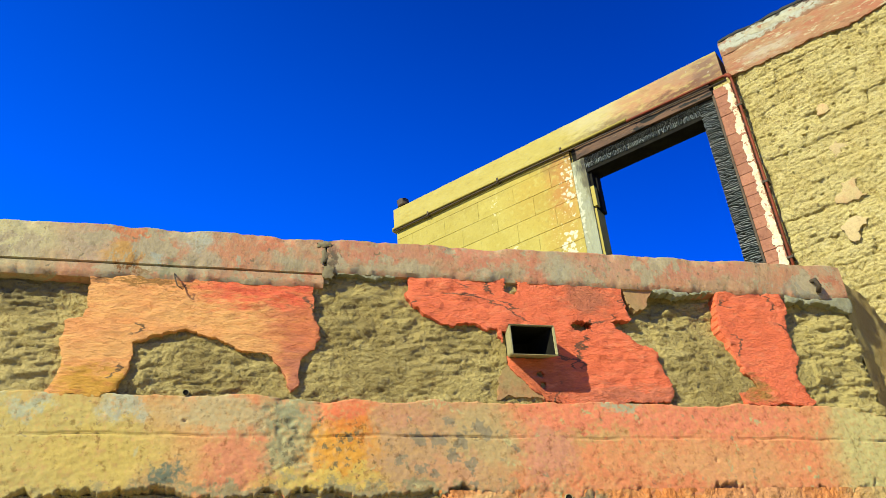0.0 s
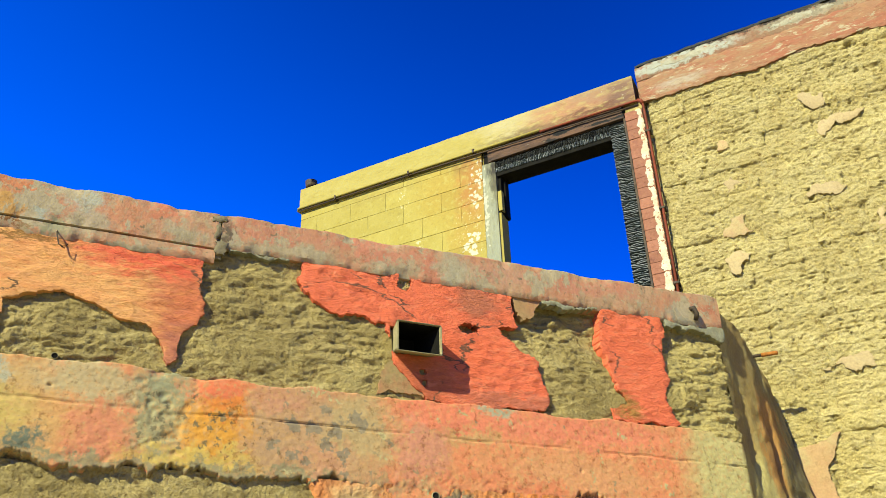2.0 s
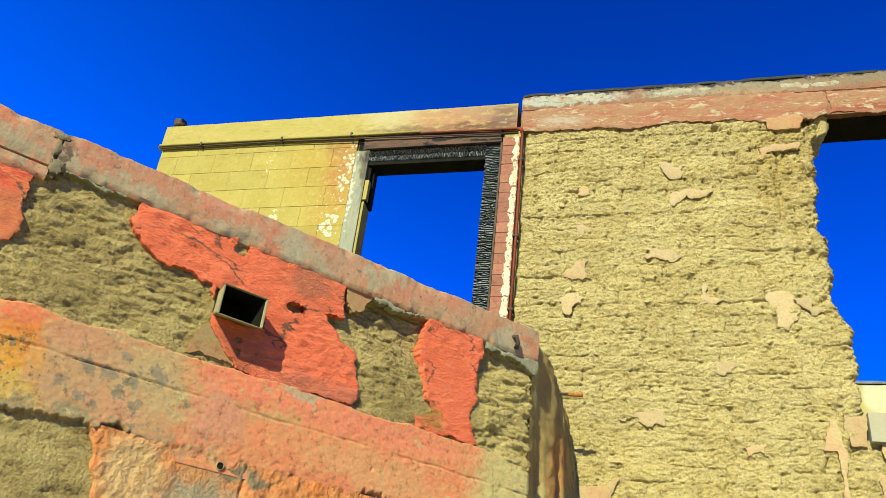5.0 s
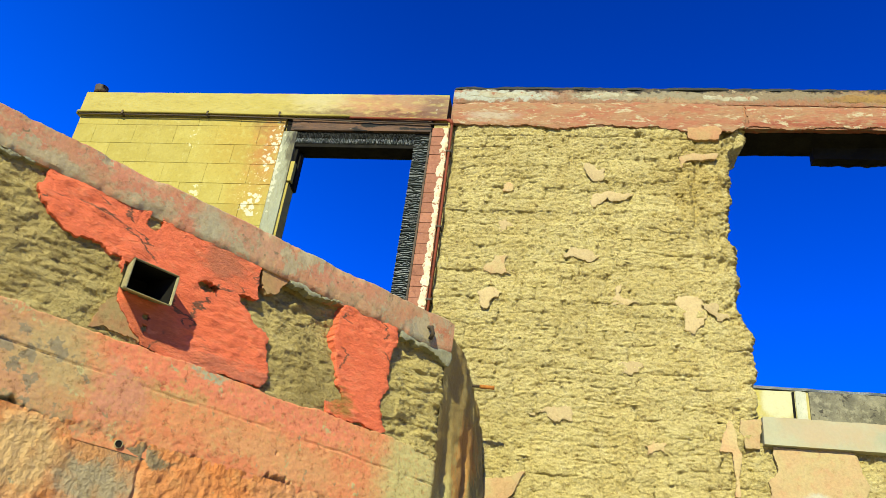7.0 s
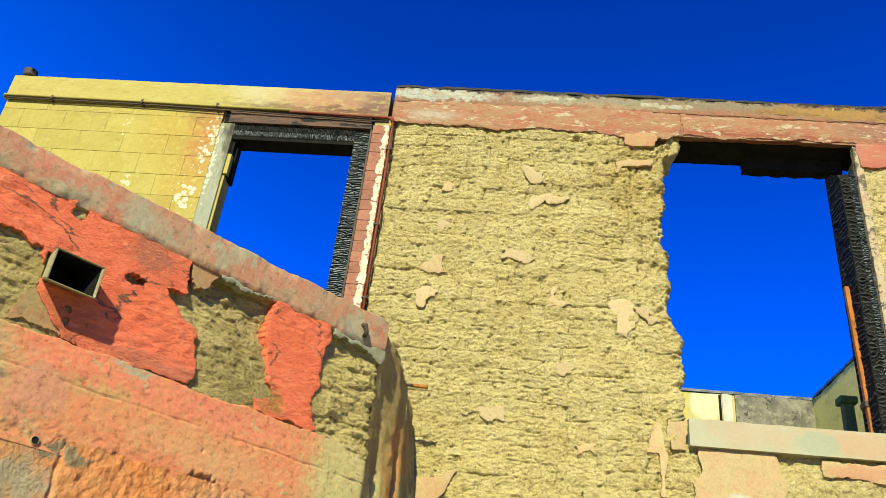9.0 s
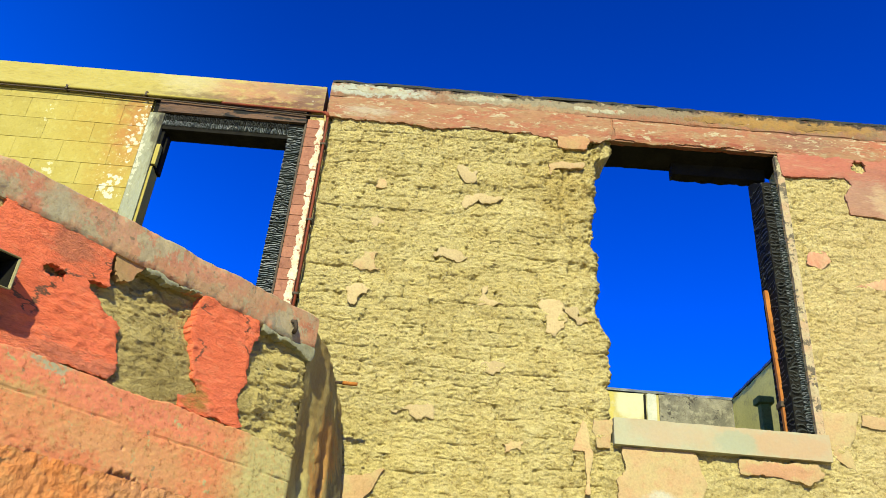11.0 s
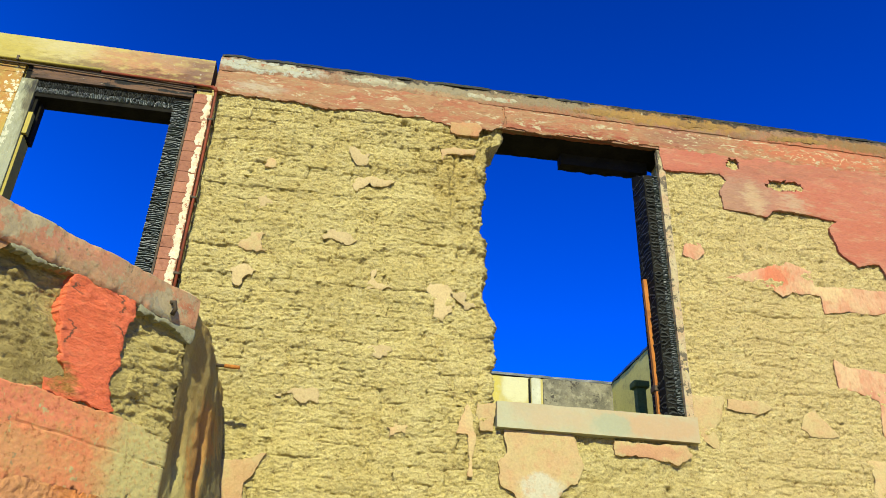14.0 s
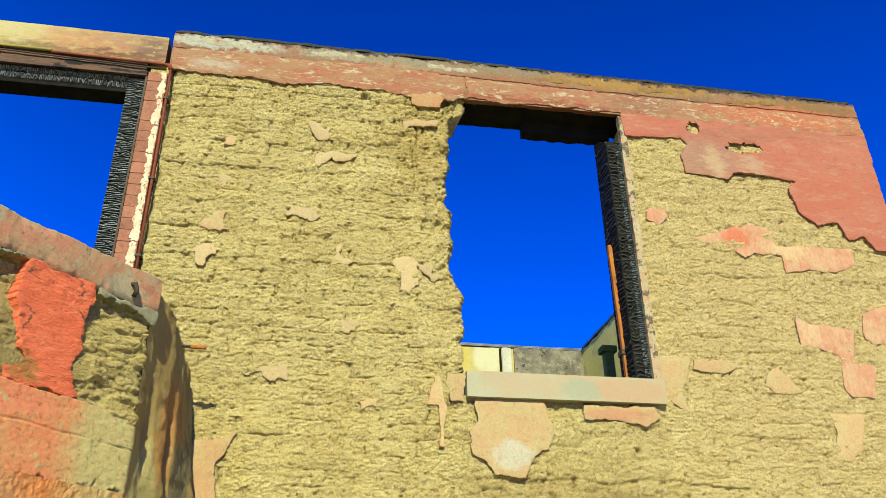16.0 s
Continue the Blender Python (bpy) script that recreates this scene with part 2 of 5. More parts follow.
# ---- materials ----
def surface(name, tones, blobs=(), low=False, rough_at=0.9, bump=0.5, fine=60.0, coarse=7.0, chips=None, chip_at=0.64, chip_size=13.0, specks=None, metal=0.0, scatter=0.10, spots=(), gloss=0.25, cracked=0.0, pit_shade=0.0, mottle=0.6, stretch=(1, 1, 1), vary=0.0, bump_far=0.006, grit=0.10, edge=(1.15, 0.72), flaky=0.0):
    """A weathered surface. tones: three colours mixed by noise at two scales. blobs: areas of paint, stain or painted
    shade (along, up, half width, half height, colour, strength), with ragged edges."""
    def true(c):
        k = 1.09 if low else 1.0
        return (c[0] * 0.517 * k, c[1] * 0.547 * k, c[2] * 0.42 * k)

    tones = [true(c) for c in tones]
    blobs = [(*b[:4], true(b[4]), b[5]) for b in blobs]
    chips, specks = (true(c) if c else None for c in (chips, specks))
    m = bpy.data.materials.new(name)
    m.use_nodes = True
    nt, n, l = m.node_tree, m.node_tree.nodes, m.node_tree.links
    bsdf = n["Principled BSDF"]
    bsdf.inputs["Metallic"].default_value = metal
    bsdf.inputs["Specular IOR Level"].default_value = gloss
    geo = n.new("ShaderNodeNewGeometry")

    def noise_tex(scale, detail, distortion=0.0, rough_n=0.6):
        t = n.new("ShaderNodeTexNoise")
        t.inputs["Scale"].default_value, t.inputs["Detail"].default_value = scale, detail
        t.inputs["Roughness"].default_value, t.inputs["Distortion"].default_value = rough_n, distortion
        mp = n.new("ShaderNodeVectorMath")
        mp.operation = 'MULTIPLY'
        mp.inputs[1].default_value = stretch
        l.new(geo.outputs["Position"], mp.inputs[0])
        l.new(mp.outputs[0], t.inputs["Vector"])
        return t

    def ranged(socket, a, b, lo=0.0, hi=1.0):
        r = n.new("ShaderNodeMapRange")
        r.interpolation_type = 'SMOOTHSTEP'
        for k, v in zip((1, 2, 3, 4), (a, b, lo, hi)):
            r.inputs[k].default_value = v
        l.new(socket, r.inputs[0])
        return r.outputs[0]

    def mixed(factor, a, b, how='MIX'):
        x = n.new("ShaderNodeMix")
        x.data_type, x.blend_type = 'RGBA', how
        if isinstance(factor, float):
            x.inputs[0].default_value = factor
        else:
            l.new(factor, x.inputs[0])
        for k, v in ((6, a), (7, b)):
            if isinstance(v, tuple):
                x.inputs[k].default_value = (*v, 1)
            else:
                l.new(v, x.inputs[k])
        return x.outputs[2]

    big, mid, small = noise_tex(coarse, 6), noise_tex(coarse * 4.3, 5), noise_tex(fine, 4)
    colour = mixed(ranged(big.outputs["Fac"], 0.38, 0.62), tones[0], tones[1])
    if blobs:
        if low:
            dot = n.new("ShaderNodeVectorMath")
            dot.operation = 'DOT_PRODUCT'
            dot.inputs[1].default_value = U
            l.new(geo.outputs["Position"], dot.inputs[0])
            sep = n.new("ShaderNodeSeparateXYZ")
            l.new(geo.outputs["Position"], sep.inputs[0])
            com = n.new("ShaderNodeCombineXYZ")
            l.new(dot.outputs["Value"], com.inputs[0])
            l.new(sep.outputs[2], com.inputs[2])
            place = com.outputs[0]
        else:
            flat = n.new("ShaderNodeVectorMath")
            flat.operation = 'MULTIPLY'
            flat.inputs[1].default_value = (1, 0, 1)
            l.new(geo.outputs["Position"], flat.inputs[0])
            place = flat.outputs[0]
        warp = noise_tex(11.0, 8, 0.0, 0.74)
        off = n.new("ShaderNodeVectorMath")
        off.operation = 'MULTIPLY_ADD'
        off.inputs[1].default_value = (scatter * 2, 0, scatter * 2)
        off.inputs[2].default_value = (-scatter, 0, -scatter)
        l.new(warp.outputs["Color"], off.inputs[0])
        add = n.new("ShaderNodeVectorMath")
        l.new(place, add.inputs[0])
        l.new(off.outputs[0], add.inputs[1])
        for x, z, w, h, tint, strength in blobs:
            sub = n.new("ShaderNodeVectorMath")
            sub.operation = 'SUBTRACT'
            sub.inputs[1].default_value = (x, 0, z)
            l.new(add.outputs[0], sub.inputs[0])
            div = n.new("ShaderNodeVectorMath")
            div.operation = 'DIVIDE'
            div.inputs[1].default_value = (w, 1, h)
            l.new(sub.outputs[0], div.inputs[0])
            ln = n.new("ShaderNodeVectorMath")
            ln.operation = 'LENGTH'
            l.new(div.outputs[0], ln.inputs[0])
            colour = mixed(ranged(ln.outputs["Value"], edge[0], edge[1], 0.0, strength), colour, tint)
    colour = mixed(ranged(mid.outputs["Fac"], 0.48, 0.72, 0.0, mottle), colour, tones[2])
    for x, z, w, h, tint, cell, size in spots:
        vor = n.new("ShaderNodeTexVoronoi")
        vor.inputs["Scale"].default_value = cell
        frayed = noise_tex(cell * 2.5, 4)
        fray = n.new("ShaderNodeVectorMath")
        fray.operation = 'MULTIPLY_ADD'
        fray.inputs[1].default_value = (1.5 / cell, 0.0, 1.5 / cell)
        l.new(frayed.outputs["Color"], fray.inputs[0])
        l.new(place, fray.inputs[2])
        l.new(fray.outputs[0], vor.inputs["Vector"])
        sub = n.new("ShaderNodeVectorMath")
        sub.operation = 'SUBTRACT'
        sub.inputs[1].default_value = (x, 0, z)
        l.new(add.outputs[0], sub.inputs[0])
        div = n.new("ShaderNodeVectorMath")
        div.operation = 'DIVIDE'
        div.inputs[1].default_value = (w, 1, h)
        l.new(sub.outputs[0], div.inputs[0])
        ln = n.new("ShaderNodeVectorMath")
        ln.operation = 'LENGTH'
        l.new(div.outputs[0], ln.inputs[0])
        grow = n.new("ShaderNodeMath")
        grow.operation = 'SUBTRACT'
        l.new(ranged(ln.outputs["Value"], 1.25, 0.2, 0.0, size), grow.inputs[0])
        l.new(vor.outputs["Distance"], grow.inputs[1])
        colour = mixed(ranged(grow.outputs[0], 0.0, 0.10, 0.0, 0.85), colour, true(tint))
    if specks is not None:
        sp = noise_tex(24.0, 3, 0.4)
        colour = mixed(ranged(sp.outputs["Fac"], 0.66, 0.71, 0.0, 0.8), colour, specks)
    if chips is not None:
        ch = noise_tex(chip_size, 8, 0.3, 0.72)
        colour = mixed(ranged(ch.outputs["Fac"], chip_at, chip_at + 0.025), colour, chips)
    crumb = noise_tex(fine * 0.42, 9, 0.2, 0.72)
    # shade of the small pits painted in: colour darkens where the bump sinks
    if pit_shade:
        pit_tint = mixed(ranged(crumb.outputs["Fac"], 0.34, 0.47), (1 - 0.85 * pit_shade, 1 - pit_shade, 1 - 1.15 * pit_shade), (1.04, 1.04, 1.04))
        colour = mixed(1.0, colour, pit_tint, 'MULTIPLY')
    if cracked:
        bend = noise_tex(6.0, 5)
        shift = n.new("ShaderNodeVectorMath")
        shift.operation = 'MULTIPLY_ADD'
        shift.inputs[1].default_value = (0.22, 0.22, 0.22)
        l.new(bend.outputs["Color"], shift.inputs[0])
        l.new(geo.outputs["Position"], shift.inputs[2])
        cells = n.new("ShaderNodeTexVoronoi")
        cells.feature = 'DISTANCE_TO_EDGE'
        cells.inputs["Scale"].default_value = cracked
        l.new(shift.outputs[0], cells.inputs["Vector"])
        some = noise_tex(2.7, 2)
        lines = n.new("ShaderNodeMath")
        lines.operation = 'MULTIPLY'
        l.new(ranged(cells.outputs["Distance"], 0.014, 0.004), lines.inputs[0])
        l.new(ranged(some.outputs["Fac"], 0.50, 0.56, 0.0, 0.85), lines.inputs[1])
        colour = mixed(lines.outputs[0], colour, true(DARK))
    value = ranged(small.outputs["Fac"], 0.25, 0.75, 1 - grit, 1 + grit)
    colour = mixed(1.0, colour, value, 'MULTIPLY')
    if vary:
        info = n.new("ShaderNodeObjectInfo")
        colour = mixed(1.0, colour, ranged(info.outputs["Random"], 0.0, 1.0, 1 - vary, 1 + vary), 'MULTIPLY')
    l.new(colour, bsdf.inputs["Base Color"])
    l.new(ranged(mid.outputs["Fac"], 0.3, 0.7, rough_at - 0.08, min(1.0, rough_at + 0.08)), bsdf.inputs["Roughness"])
    b1 = n.new("ShaderNodeBump")
    b1.inputs["Strength"].default_value, b1.inputs["Distance"].default_value = bump, bump_far
    l.new(small.outputs["Fac"], b1.inputs["Height"])
    b2 = n.new("ShaderNodeBump")
    b2.inputs["Strength"].default_value, b2.inputs["Distance"].default_value = bump * 0.55, bump_far
    l.new(crumb.outputs["Fac"], b2.inputs["Height"])
    l.new(b1.outputs[0], b2.inputs["Normal"])
    last = b2
    if flaky:
        for size, steps, part_of in ((5.5, 9, 1.0), (15.0, 6, 0.6)):
            layer = n.new("ShaderNodeTexNoise")
            layer.inputs["Scale"].default_value, layer.inputs["Detail"].default_value, layer.inputs["Roughness"].default_value = size, 6.0, 0.62
            lie = n.new("ShaderNodeVectorMath")
            lie.operation = 'MULTIPLY'
            lie.inputs[1].default_value = (1.0, 1.0, 2.3)
            l.new(geo.outputs["Position"], lie.inputs[0])
            l.new(lie.outputs[0], layer.inputs["Vector"])
            stair = n.new("ShaderNodeMapRange")
            stair.interpolation_type = 'STEPPED'
            stair.inputs[1].default_value, stair.inputs[2].default_value = 0.2, 0.8
            stair.inputs["Steps"].default_value = steps
            l.new(layer.outputs["Fac"], stair.inputs[0])
            b3 = n.new("ShaderNodeBump")
            b3.inputs["Strength"].default_value, b3.inputs["Distance"].default_value = 1.0, flaky * part_of
            l.new(stair.outputs[0], b3.inputs["Height"])
            l.new(last.outputs[0], b3.inputs["Normal"])
            last = b3
    l.new(last.outputs[0], bsdf.inputs["Normal"])
    return m


PINK, SALMON, RED = (0.60, 0.20, 0.13), (0.62, 0.30, 0.17), (0.92, 0.145, 0.075)
ORANGE, OCHRE, YELLOW = (0.62, 0.22, 0.035), (0.58, 0.36, 0.09), (0.66, 0.50, 0.18)
GREY, PALE, DARK = (0.33, 0.30, 0.22), (0.56, 0.50, 0.36), (0.10, 0.08, 0.055)

ADOBE = surface("adobe", ((0.69, 0.55, 0.255), (0.63, 0.485, 0.205), (0.76, 0.62, 0.335)), bump=1.0, fine=62, coarse=2.5, vary=0.05, bump_far=0.015, grit=0.2, pit_shade=0.50, flaky=0.045, scatter=0.3, edge=(1.5, 0.3), blobs=((4.6, 4.3, 1.7, 2.2, (0.64, 0.47, 0.235), 0.85), (2.3, 2.6, 1.2, 0.22, (0.46, 0.32, 0.12), 0.6), (1.22, 5.75, 0.32, 0.50, (0.56, 0.40, 0.135), 0.75)))
# last blob paints the coping's shade onto the adobe under its left end
ADOBE_LOW = surface("adobe_low", ((0.54, 0.405, 0.17), (0.38, 0.275, 0.105), (0.60, 0.47, 0.22)), bump=1.0, fine=62, coarse=3.0, low=True, bump_far=0.016, pit_shade=0.52, flaky=0.05, edge=(1.4, 0.4),
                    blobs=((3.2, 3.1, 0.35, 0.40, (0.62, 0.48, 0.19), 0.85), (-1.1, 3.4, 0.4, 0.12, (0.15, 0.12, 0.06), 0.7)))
# last blob: a darker red area just below the vent
RED_PLASTER = surface("red_plaster", ((1.0, 0.21, 0.105), (0.96, 0.19, 0.09), (1.0, 0.30, 0.17)), low=True, bump=0.5, fine=55, coarse=3, stretch=(0.9, 0.9, 2.6), bump_far=0.026, pit_shade=0.14, cracked=1.3, flaky=0.014, scatter=0.16, edge=(1.3, 0.4),
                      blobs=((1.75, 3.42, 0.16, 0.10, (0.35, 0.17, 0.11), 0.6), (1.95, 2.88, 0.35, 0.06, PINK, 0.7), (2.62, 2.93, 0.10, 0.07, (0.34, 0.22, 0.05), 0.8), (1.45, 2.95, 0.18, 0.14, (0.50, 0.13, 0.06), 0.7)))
# last blob: a dark brown strip along the coping's lower edge
ORANGE_PLASTER = surface("orange_plaster", ((0.94, 0.39, 0.155), (0.92, 0.45, 0.175), (0.88, 0.32, 0.125)), low=True, bump=0.38, fine=55, coarse=3, stretch=(0.8, 0.8, 2.8), bump_far=0.024, pit_shade=0.28, cracked=1.3, flaky=0.012, scatter=0.22, edge=(1.3, 0.45),
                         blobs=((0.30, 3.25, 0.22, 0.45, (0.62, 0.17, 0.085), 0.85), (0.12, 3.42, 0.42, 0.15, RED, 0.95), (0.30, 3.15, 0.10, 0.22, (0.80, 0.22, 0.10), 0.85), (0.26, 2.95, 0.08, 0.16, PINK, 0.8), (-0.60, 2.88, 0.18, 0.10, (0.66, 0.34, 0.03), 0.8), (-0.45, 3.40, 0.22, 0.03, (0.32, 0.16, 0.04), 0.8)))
COPING_LOW = surface("coping_low", ((0.528, 0.238, 0.145), (0.493, 0.29, 0.185), (0.44, 0.334, 0.224)), low=True, bump=0.45, bump_far=0.006, fine=60, coarse=6, pit_shade=0.26, mottle=0.85, edge=(1.3, 0.5), chips=(0.44, 0.343, 0.238), chip_at=0.54, chip_size=5.0, specks=(0.211, 0.158, 0.106), scatter=0.15,
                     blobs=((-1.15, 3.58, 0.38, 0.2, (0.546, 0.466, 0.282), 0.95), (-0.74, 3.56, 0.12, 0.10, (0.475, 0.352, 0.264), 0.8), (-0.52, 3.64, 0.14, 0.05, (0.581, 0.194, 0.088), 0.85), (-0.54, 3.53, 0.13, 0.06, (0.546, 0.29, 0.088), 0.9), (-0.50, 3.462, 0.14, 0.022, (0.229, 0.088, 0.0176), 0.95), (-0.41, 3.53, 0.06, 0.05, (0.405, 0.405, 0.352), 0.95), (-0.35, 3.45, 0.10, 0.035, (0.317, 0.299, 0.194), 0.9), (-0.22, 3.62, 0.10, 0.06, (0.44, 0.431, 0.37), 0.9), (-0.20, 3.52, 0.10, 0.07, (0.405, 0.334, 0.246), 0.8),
                            (-0.04, 3.58, 0.10, 0.10, (0.563, 0.229, 0.132), 0.8), (0.12, 3.63, 0.12, 0.05, (0.581, 0.194, 0.114), 0.85), (0.22, 3.53, 0.10, 0.07, (0.405, 0.352, 0.246), 0.8), (0.40, 3.58, 0.04, 0.14, (0.123, 0.0968, 0.0704), 0.9), (0.30, 3.65, 0.06, 0.04, (0.352, 0.176, 0.114), 0.8),
                            (0.62, 3.62, 0.22, 0.06, (0.546, 0.211, 0.141), 0.8), (0.75, 3.53, 0.22, 0.05, (0.405, 0.326, 0.22), 0.85), (1.15, 3.62, 0.28, 0.06, (0.581, 0.211, 0.141), 0.8), (1.28, 3.54, 0.20, 0.04, (0.44, 0.352, 0.246), 0.8), (1.48, 3.57, 0.07, 0.10, (0.581, 0.202, 0.132), 0.85), (1.62, 3.57, 0.11, 0.11, (0.422, 0.37, 0.273), 0.9), (1.9, 3.60, 0.22, 0.07, (0.546, 0.273, 0.194), 0.7), (2.3, 3.62, 0.24, 0.05, (0.546, 0.211, 0.15), 0.75), (2.65, 3.62, 0.16, 0.06, (0.546, 0.22, 0.15), 0.7), (3.10, 3.53, 0.14, 0.06, (0.299, 0.29, 0.238), 0.85), (3.31, 3.60, 0.05, 0.05, (0.51, 0.176, 0.106), 0.85)))
BAND = surface("painted_band", ((0.763, 0.246, 0.121), (0.725, 0.288, 0.135), (0.614, 0.344, 0.153)), low=True, bump=0.35, bump_far=0.004, fine=64, coarse=9, pit_shade=0.42, mottle=0.75, chips=(0.521, 0.428, 0.223), chip_at=0.62, chip_size=7.0, specks=(0.335, 0.251, 0.149), scatter=0.20, edge=(1.3, 0.5),
               spots=((0.95, 2.62, 0.42, 0.26, (0.279, 0.223, 0.158), 12.0, 0.46), (0.32, 2.60, 0.30, 0.24, (0.186, 0.149, 0.0837), 26.0, 0.42), (0.55, 2.58, 0.16, 0.14, (0.223, 0.13, 0.0558), 30.0, 0.34), (1.9, 2.55, 0.7, 0.2, (0.428, 0.186, 0.112), 22.0, 0.2)),
               blobs=((-0.9, 2.6, 0.80, 0.40, (0.577, 0.428, 0.149), 1.0), (-0.55, 2.58, 0.28, 0.12, (0.614, 0.428, 0.121), 0.8), (-0.83, 2.80, 0.12, 0.05, (0.446, 0.446, 0.335), 0.85), (-0.46, 2.79, 0.12, 0.06, (0.465, 0.446, 0.353), 0.85), (-0.05, 2.77, 0.26, 0.10, (0.521, 0.409, 0.233), 0.9), (-0.27, 2.50, 0.075, 0.05, (0.14, 0.167, 0.13), 0.95),
                      (0.0, 2.54, 0.13, 0.14, (0.688, 0.251, 0.14), 0.95), (0.24, 2.66, 0.13, 0.24, (0.372, 0.316, 0.177), 1.0), (0.20, 2.77, 0.10, 0.07, (0.316, 0.298, 0.186), 0.8), (0.85, 2.62, 0.40, 0.28, (0.484, 0.298, 0.167), 0.9), (1.12, 2.66, 0.18, 0.20, (0.502, 0.353, 0.177), 0.9), (0.95, 2.52, 0.16, 0.06, (0.614, 0.288, 0.167), 0.7), (0.46, 2.60, 0.16, 0.16, (0.707, 0.316, 0.0465), 1.0), (0.52, 2.71, 0.11, 0.07, (0.744, 0.223, 0.0465), 0.95), (0.46, 2.79, 0.13, 0.05, (0.781, 0.186, 0.0837), 0.95), (0.38, 2.47, 0.30, 0.06, (0.614, 0.428, 0.112), 0.9),
                      (0.54, 2.67, 0.03, 0.025, (0.335, 0.13, 0.0186), 0.9), (0.75, 2.76, 0.12, 0.06, (0.614, 0.27, 0.167), 0.7), (1.42, 2.60, 0.14, 0.16, (0.614, 0.26, 0.177), 0.85), (1.55, 2.78, 0.30, 0.08, (0.8, 0.223, 0.13), 0.85), (2.25, 2.76, 0.65, 0.09, (0.781, 0.233, 0.14), 0.9), (1.84, 2.835, 0.11, 0.035, (0.409, 0.391, 0.279), 0.95), (1.7, 2.67, 0.16, 0.04, (0.558, 0.335, 0.149), 0.8),
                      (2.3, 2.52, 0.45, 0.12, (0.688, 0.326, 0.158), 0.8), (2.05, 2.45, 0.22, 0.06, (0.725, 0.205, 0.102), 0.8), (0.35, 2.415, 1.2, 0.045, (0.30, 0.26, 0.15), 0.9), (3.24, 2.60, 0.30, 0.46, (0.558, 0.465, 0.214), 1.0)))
LOWER = surface("lower_plaster", ((0.738, 0.243, 0.072), (0.702, 0.27, 0.099), (0.594, 0.297, 0.126)), low=True, pit_shade=0.3, chips=(0.36, 0.297, 0.18), chip_at=0.66, chip_size=8.0, bump=0.9, fine=55, coarse=3, bump_far=0.012, edge=(1.25, 0.55), scatter=0.12,
                blobs=((1.43, 2.22, 0.19, 0.15, (0.396, 0.324, 0.216), 0.95), (1.38, 2.33, 0.09, 0.05, (0.594, 0.261, 0.099), 0.85), (1.12, 2.25, 0.16, 0.20, (0.612, 0.396, 0.198), 0.95), (1.62, 2.37, 0.16, 0.035, (0.234, 0.198, 0.126), 0.9), (2.5, 2.3, 0.30, 0.2, (0.648, 0.306, 0.153), 0.8), (3.20, 1.6, 0.36, 1.0, (0.54, 0.45, 0.207), 1.0)))
RETURN = surface("weathered_return", ((0.554, 0.422, 0.172), (0.502, 0.33, 0.119), (0.436, 0.356, 0.185)), bump=0.6, flaky=0.02, fine=60, coarse=3, stretch=(1.72, 1.72, 0.66), mottle=0.4, scatter=0.06, blobs=((-0.46, 2.9, 0.04, 0.35, (0.686, 0.317, 0.0924), 0.85), (-0.52, 2.5, 0.05, 0.3, (0.634, 0.528, 0.224), 0.8), (-0.38, 2.8, 0.035, 0.6, (0.224, 0.198, 0.119), 0.8)), bump_far=0.008)
COPING_TALL = surface("coping_tall", ((0.304, 0.136, 0.08), (0.288, 0.168, 0.104), (0.24, 0.176, 0.12)), bump=0.6, fine=55, coarse=5, pit_shade=0.22, chips=(0.416, 0.328, 0.224), chip_at=0.63, specks=(0.368, 0.112, 0.064), scatter=0.14,
                      blobs=((-0.55, 6.60, 0.55, 0.07, (0.44, 0.44, 0.4), 0.95), (0.45, 6.60, 0.35, 0.05, (0.448, 0.4, 0.32), 0.85), (0.1, 6.40, 0.9, 0.10, (0.48, 0.184, 0.112), 0.6), (1.1, 6.58, 0.5, 0.06, (0.416, 0.288, 0.176), 0.7),
                             (2.3, 6.44, 0.9, 0.10, (0.464, 0.192, 0.096), 0.7), (3.3, 6.60, 0.9, 0.08, (0.352, 0.192, 0.048), 0.85), (1.6, 6.63, 1.1, 0.07, (0.24, 0.192, 0.128), 0.8), (0.7, 6.62, 0.7, 0.05, (0.288, 0.24, 0.176), 0.8), (-0.3, 6.50, 0.6, 0.03, (0.272, 0.112, 0.064), 0.7), (1.9, 6.50, 0.9, 0.03, (0.272, 0.112, 0.064), 0.7), (2.4, 6.30, 0.8, 0.05, (0.368, 0.08, 0.04), 0.7), (4.9, 6.42, 1.0, 0.14, (0.48, 0.152, 0.08), 0.85), (3.4, 6.42, 0.35, 0.10, (0.336, 0.152, 0.112), 0.6),
                             (0.6, 6.72, 2.2, 0.075, (0.024, 0.024, 0.0224), 0.95), (4.2, 6.74, 2.6, 0.11, (0.028, 0.024, 0.02), 0.95), (5.3, 6.58, 0.5, 0.06, (0.24, 0.128, 0.04), 0.7)))
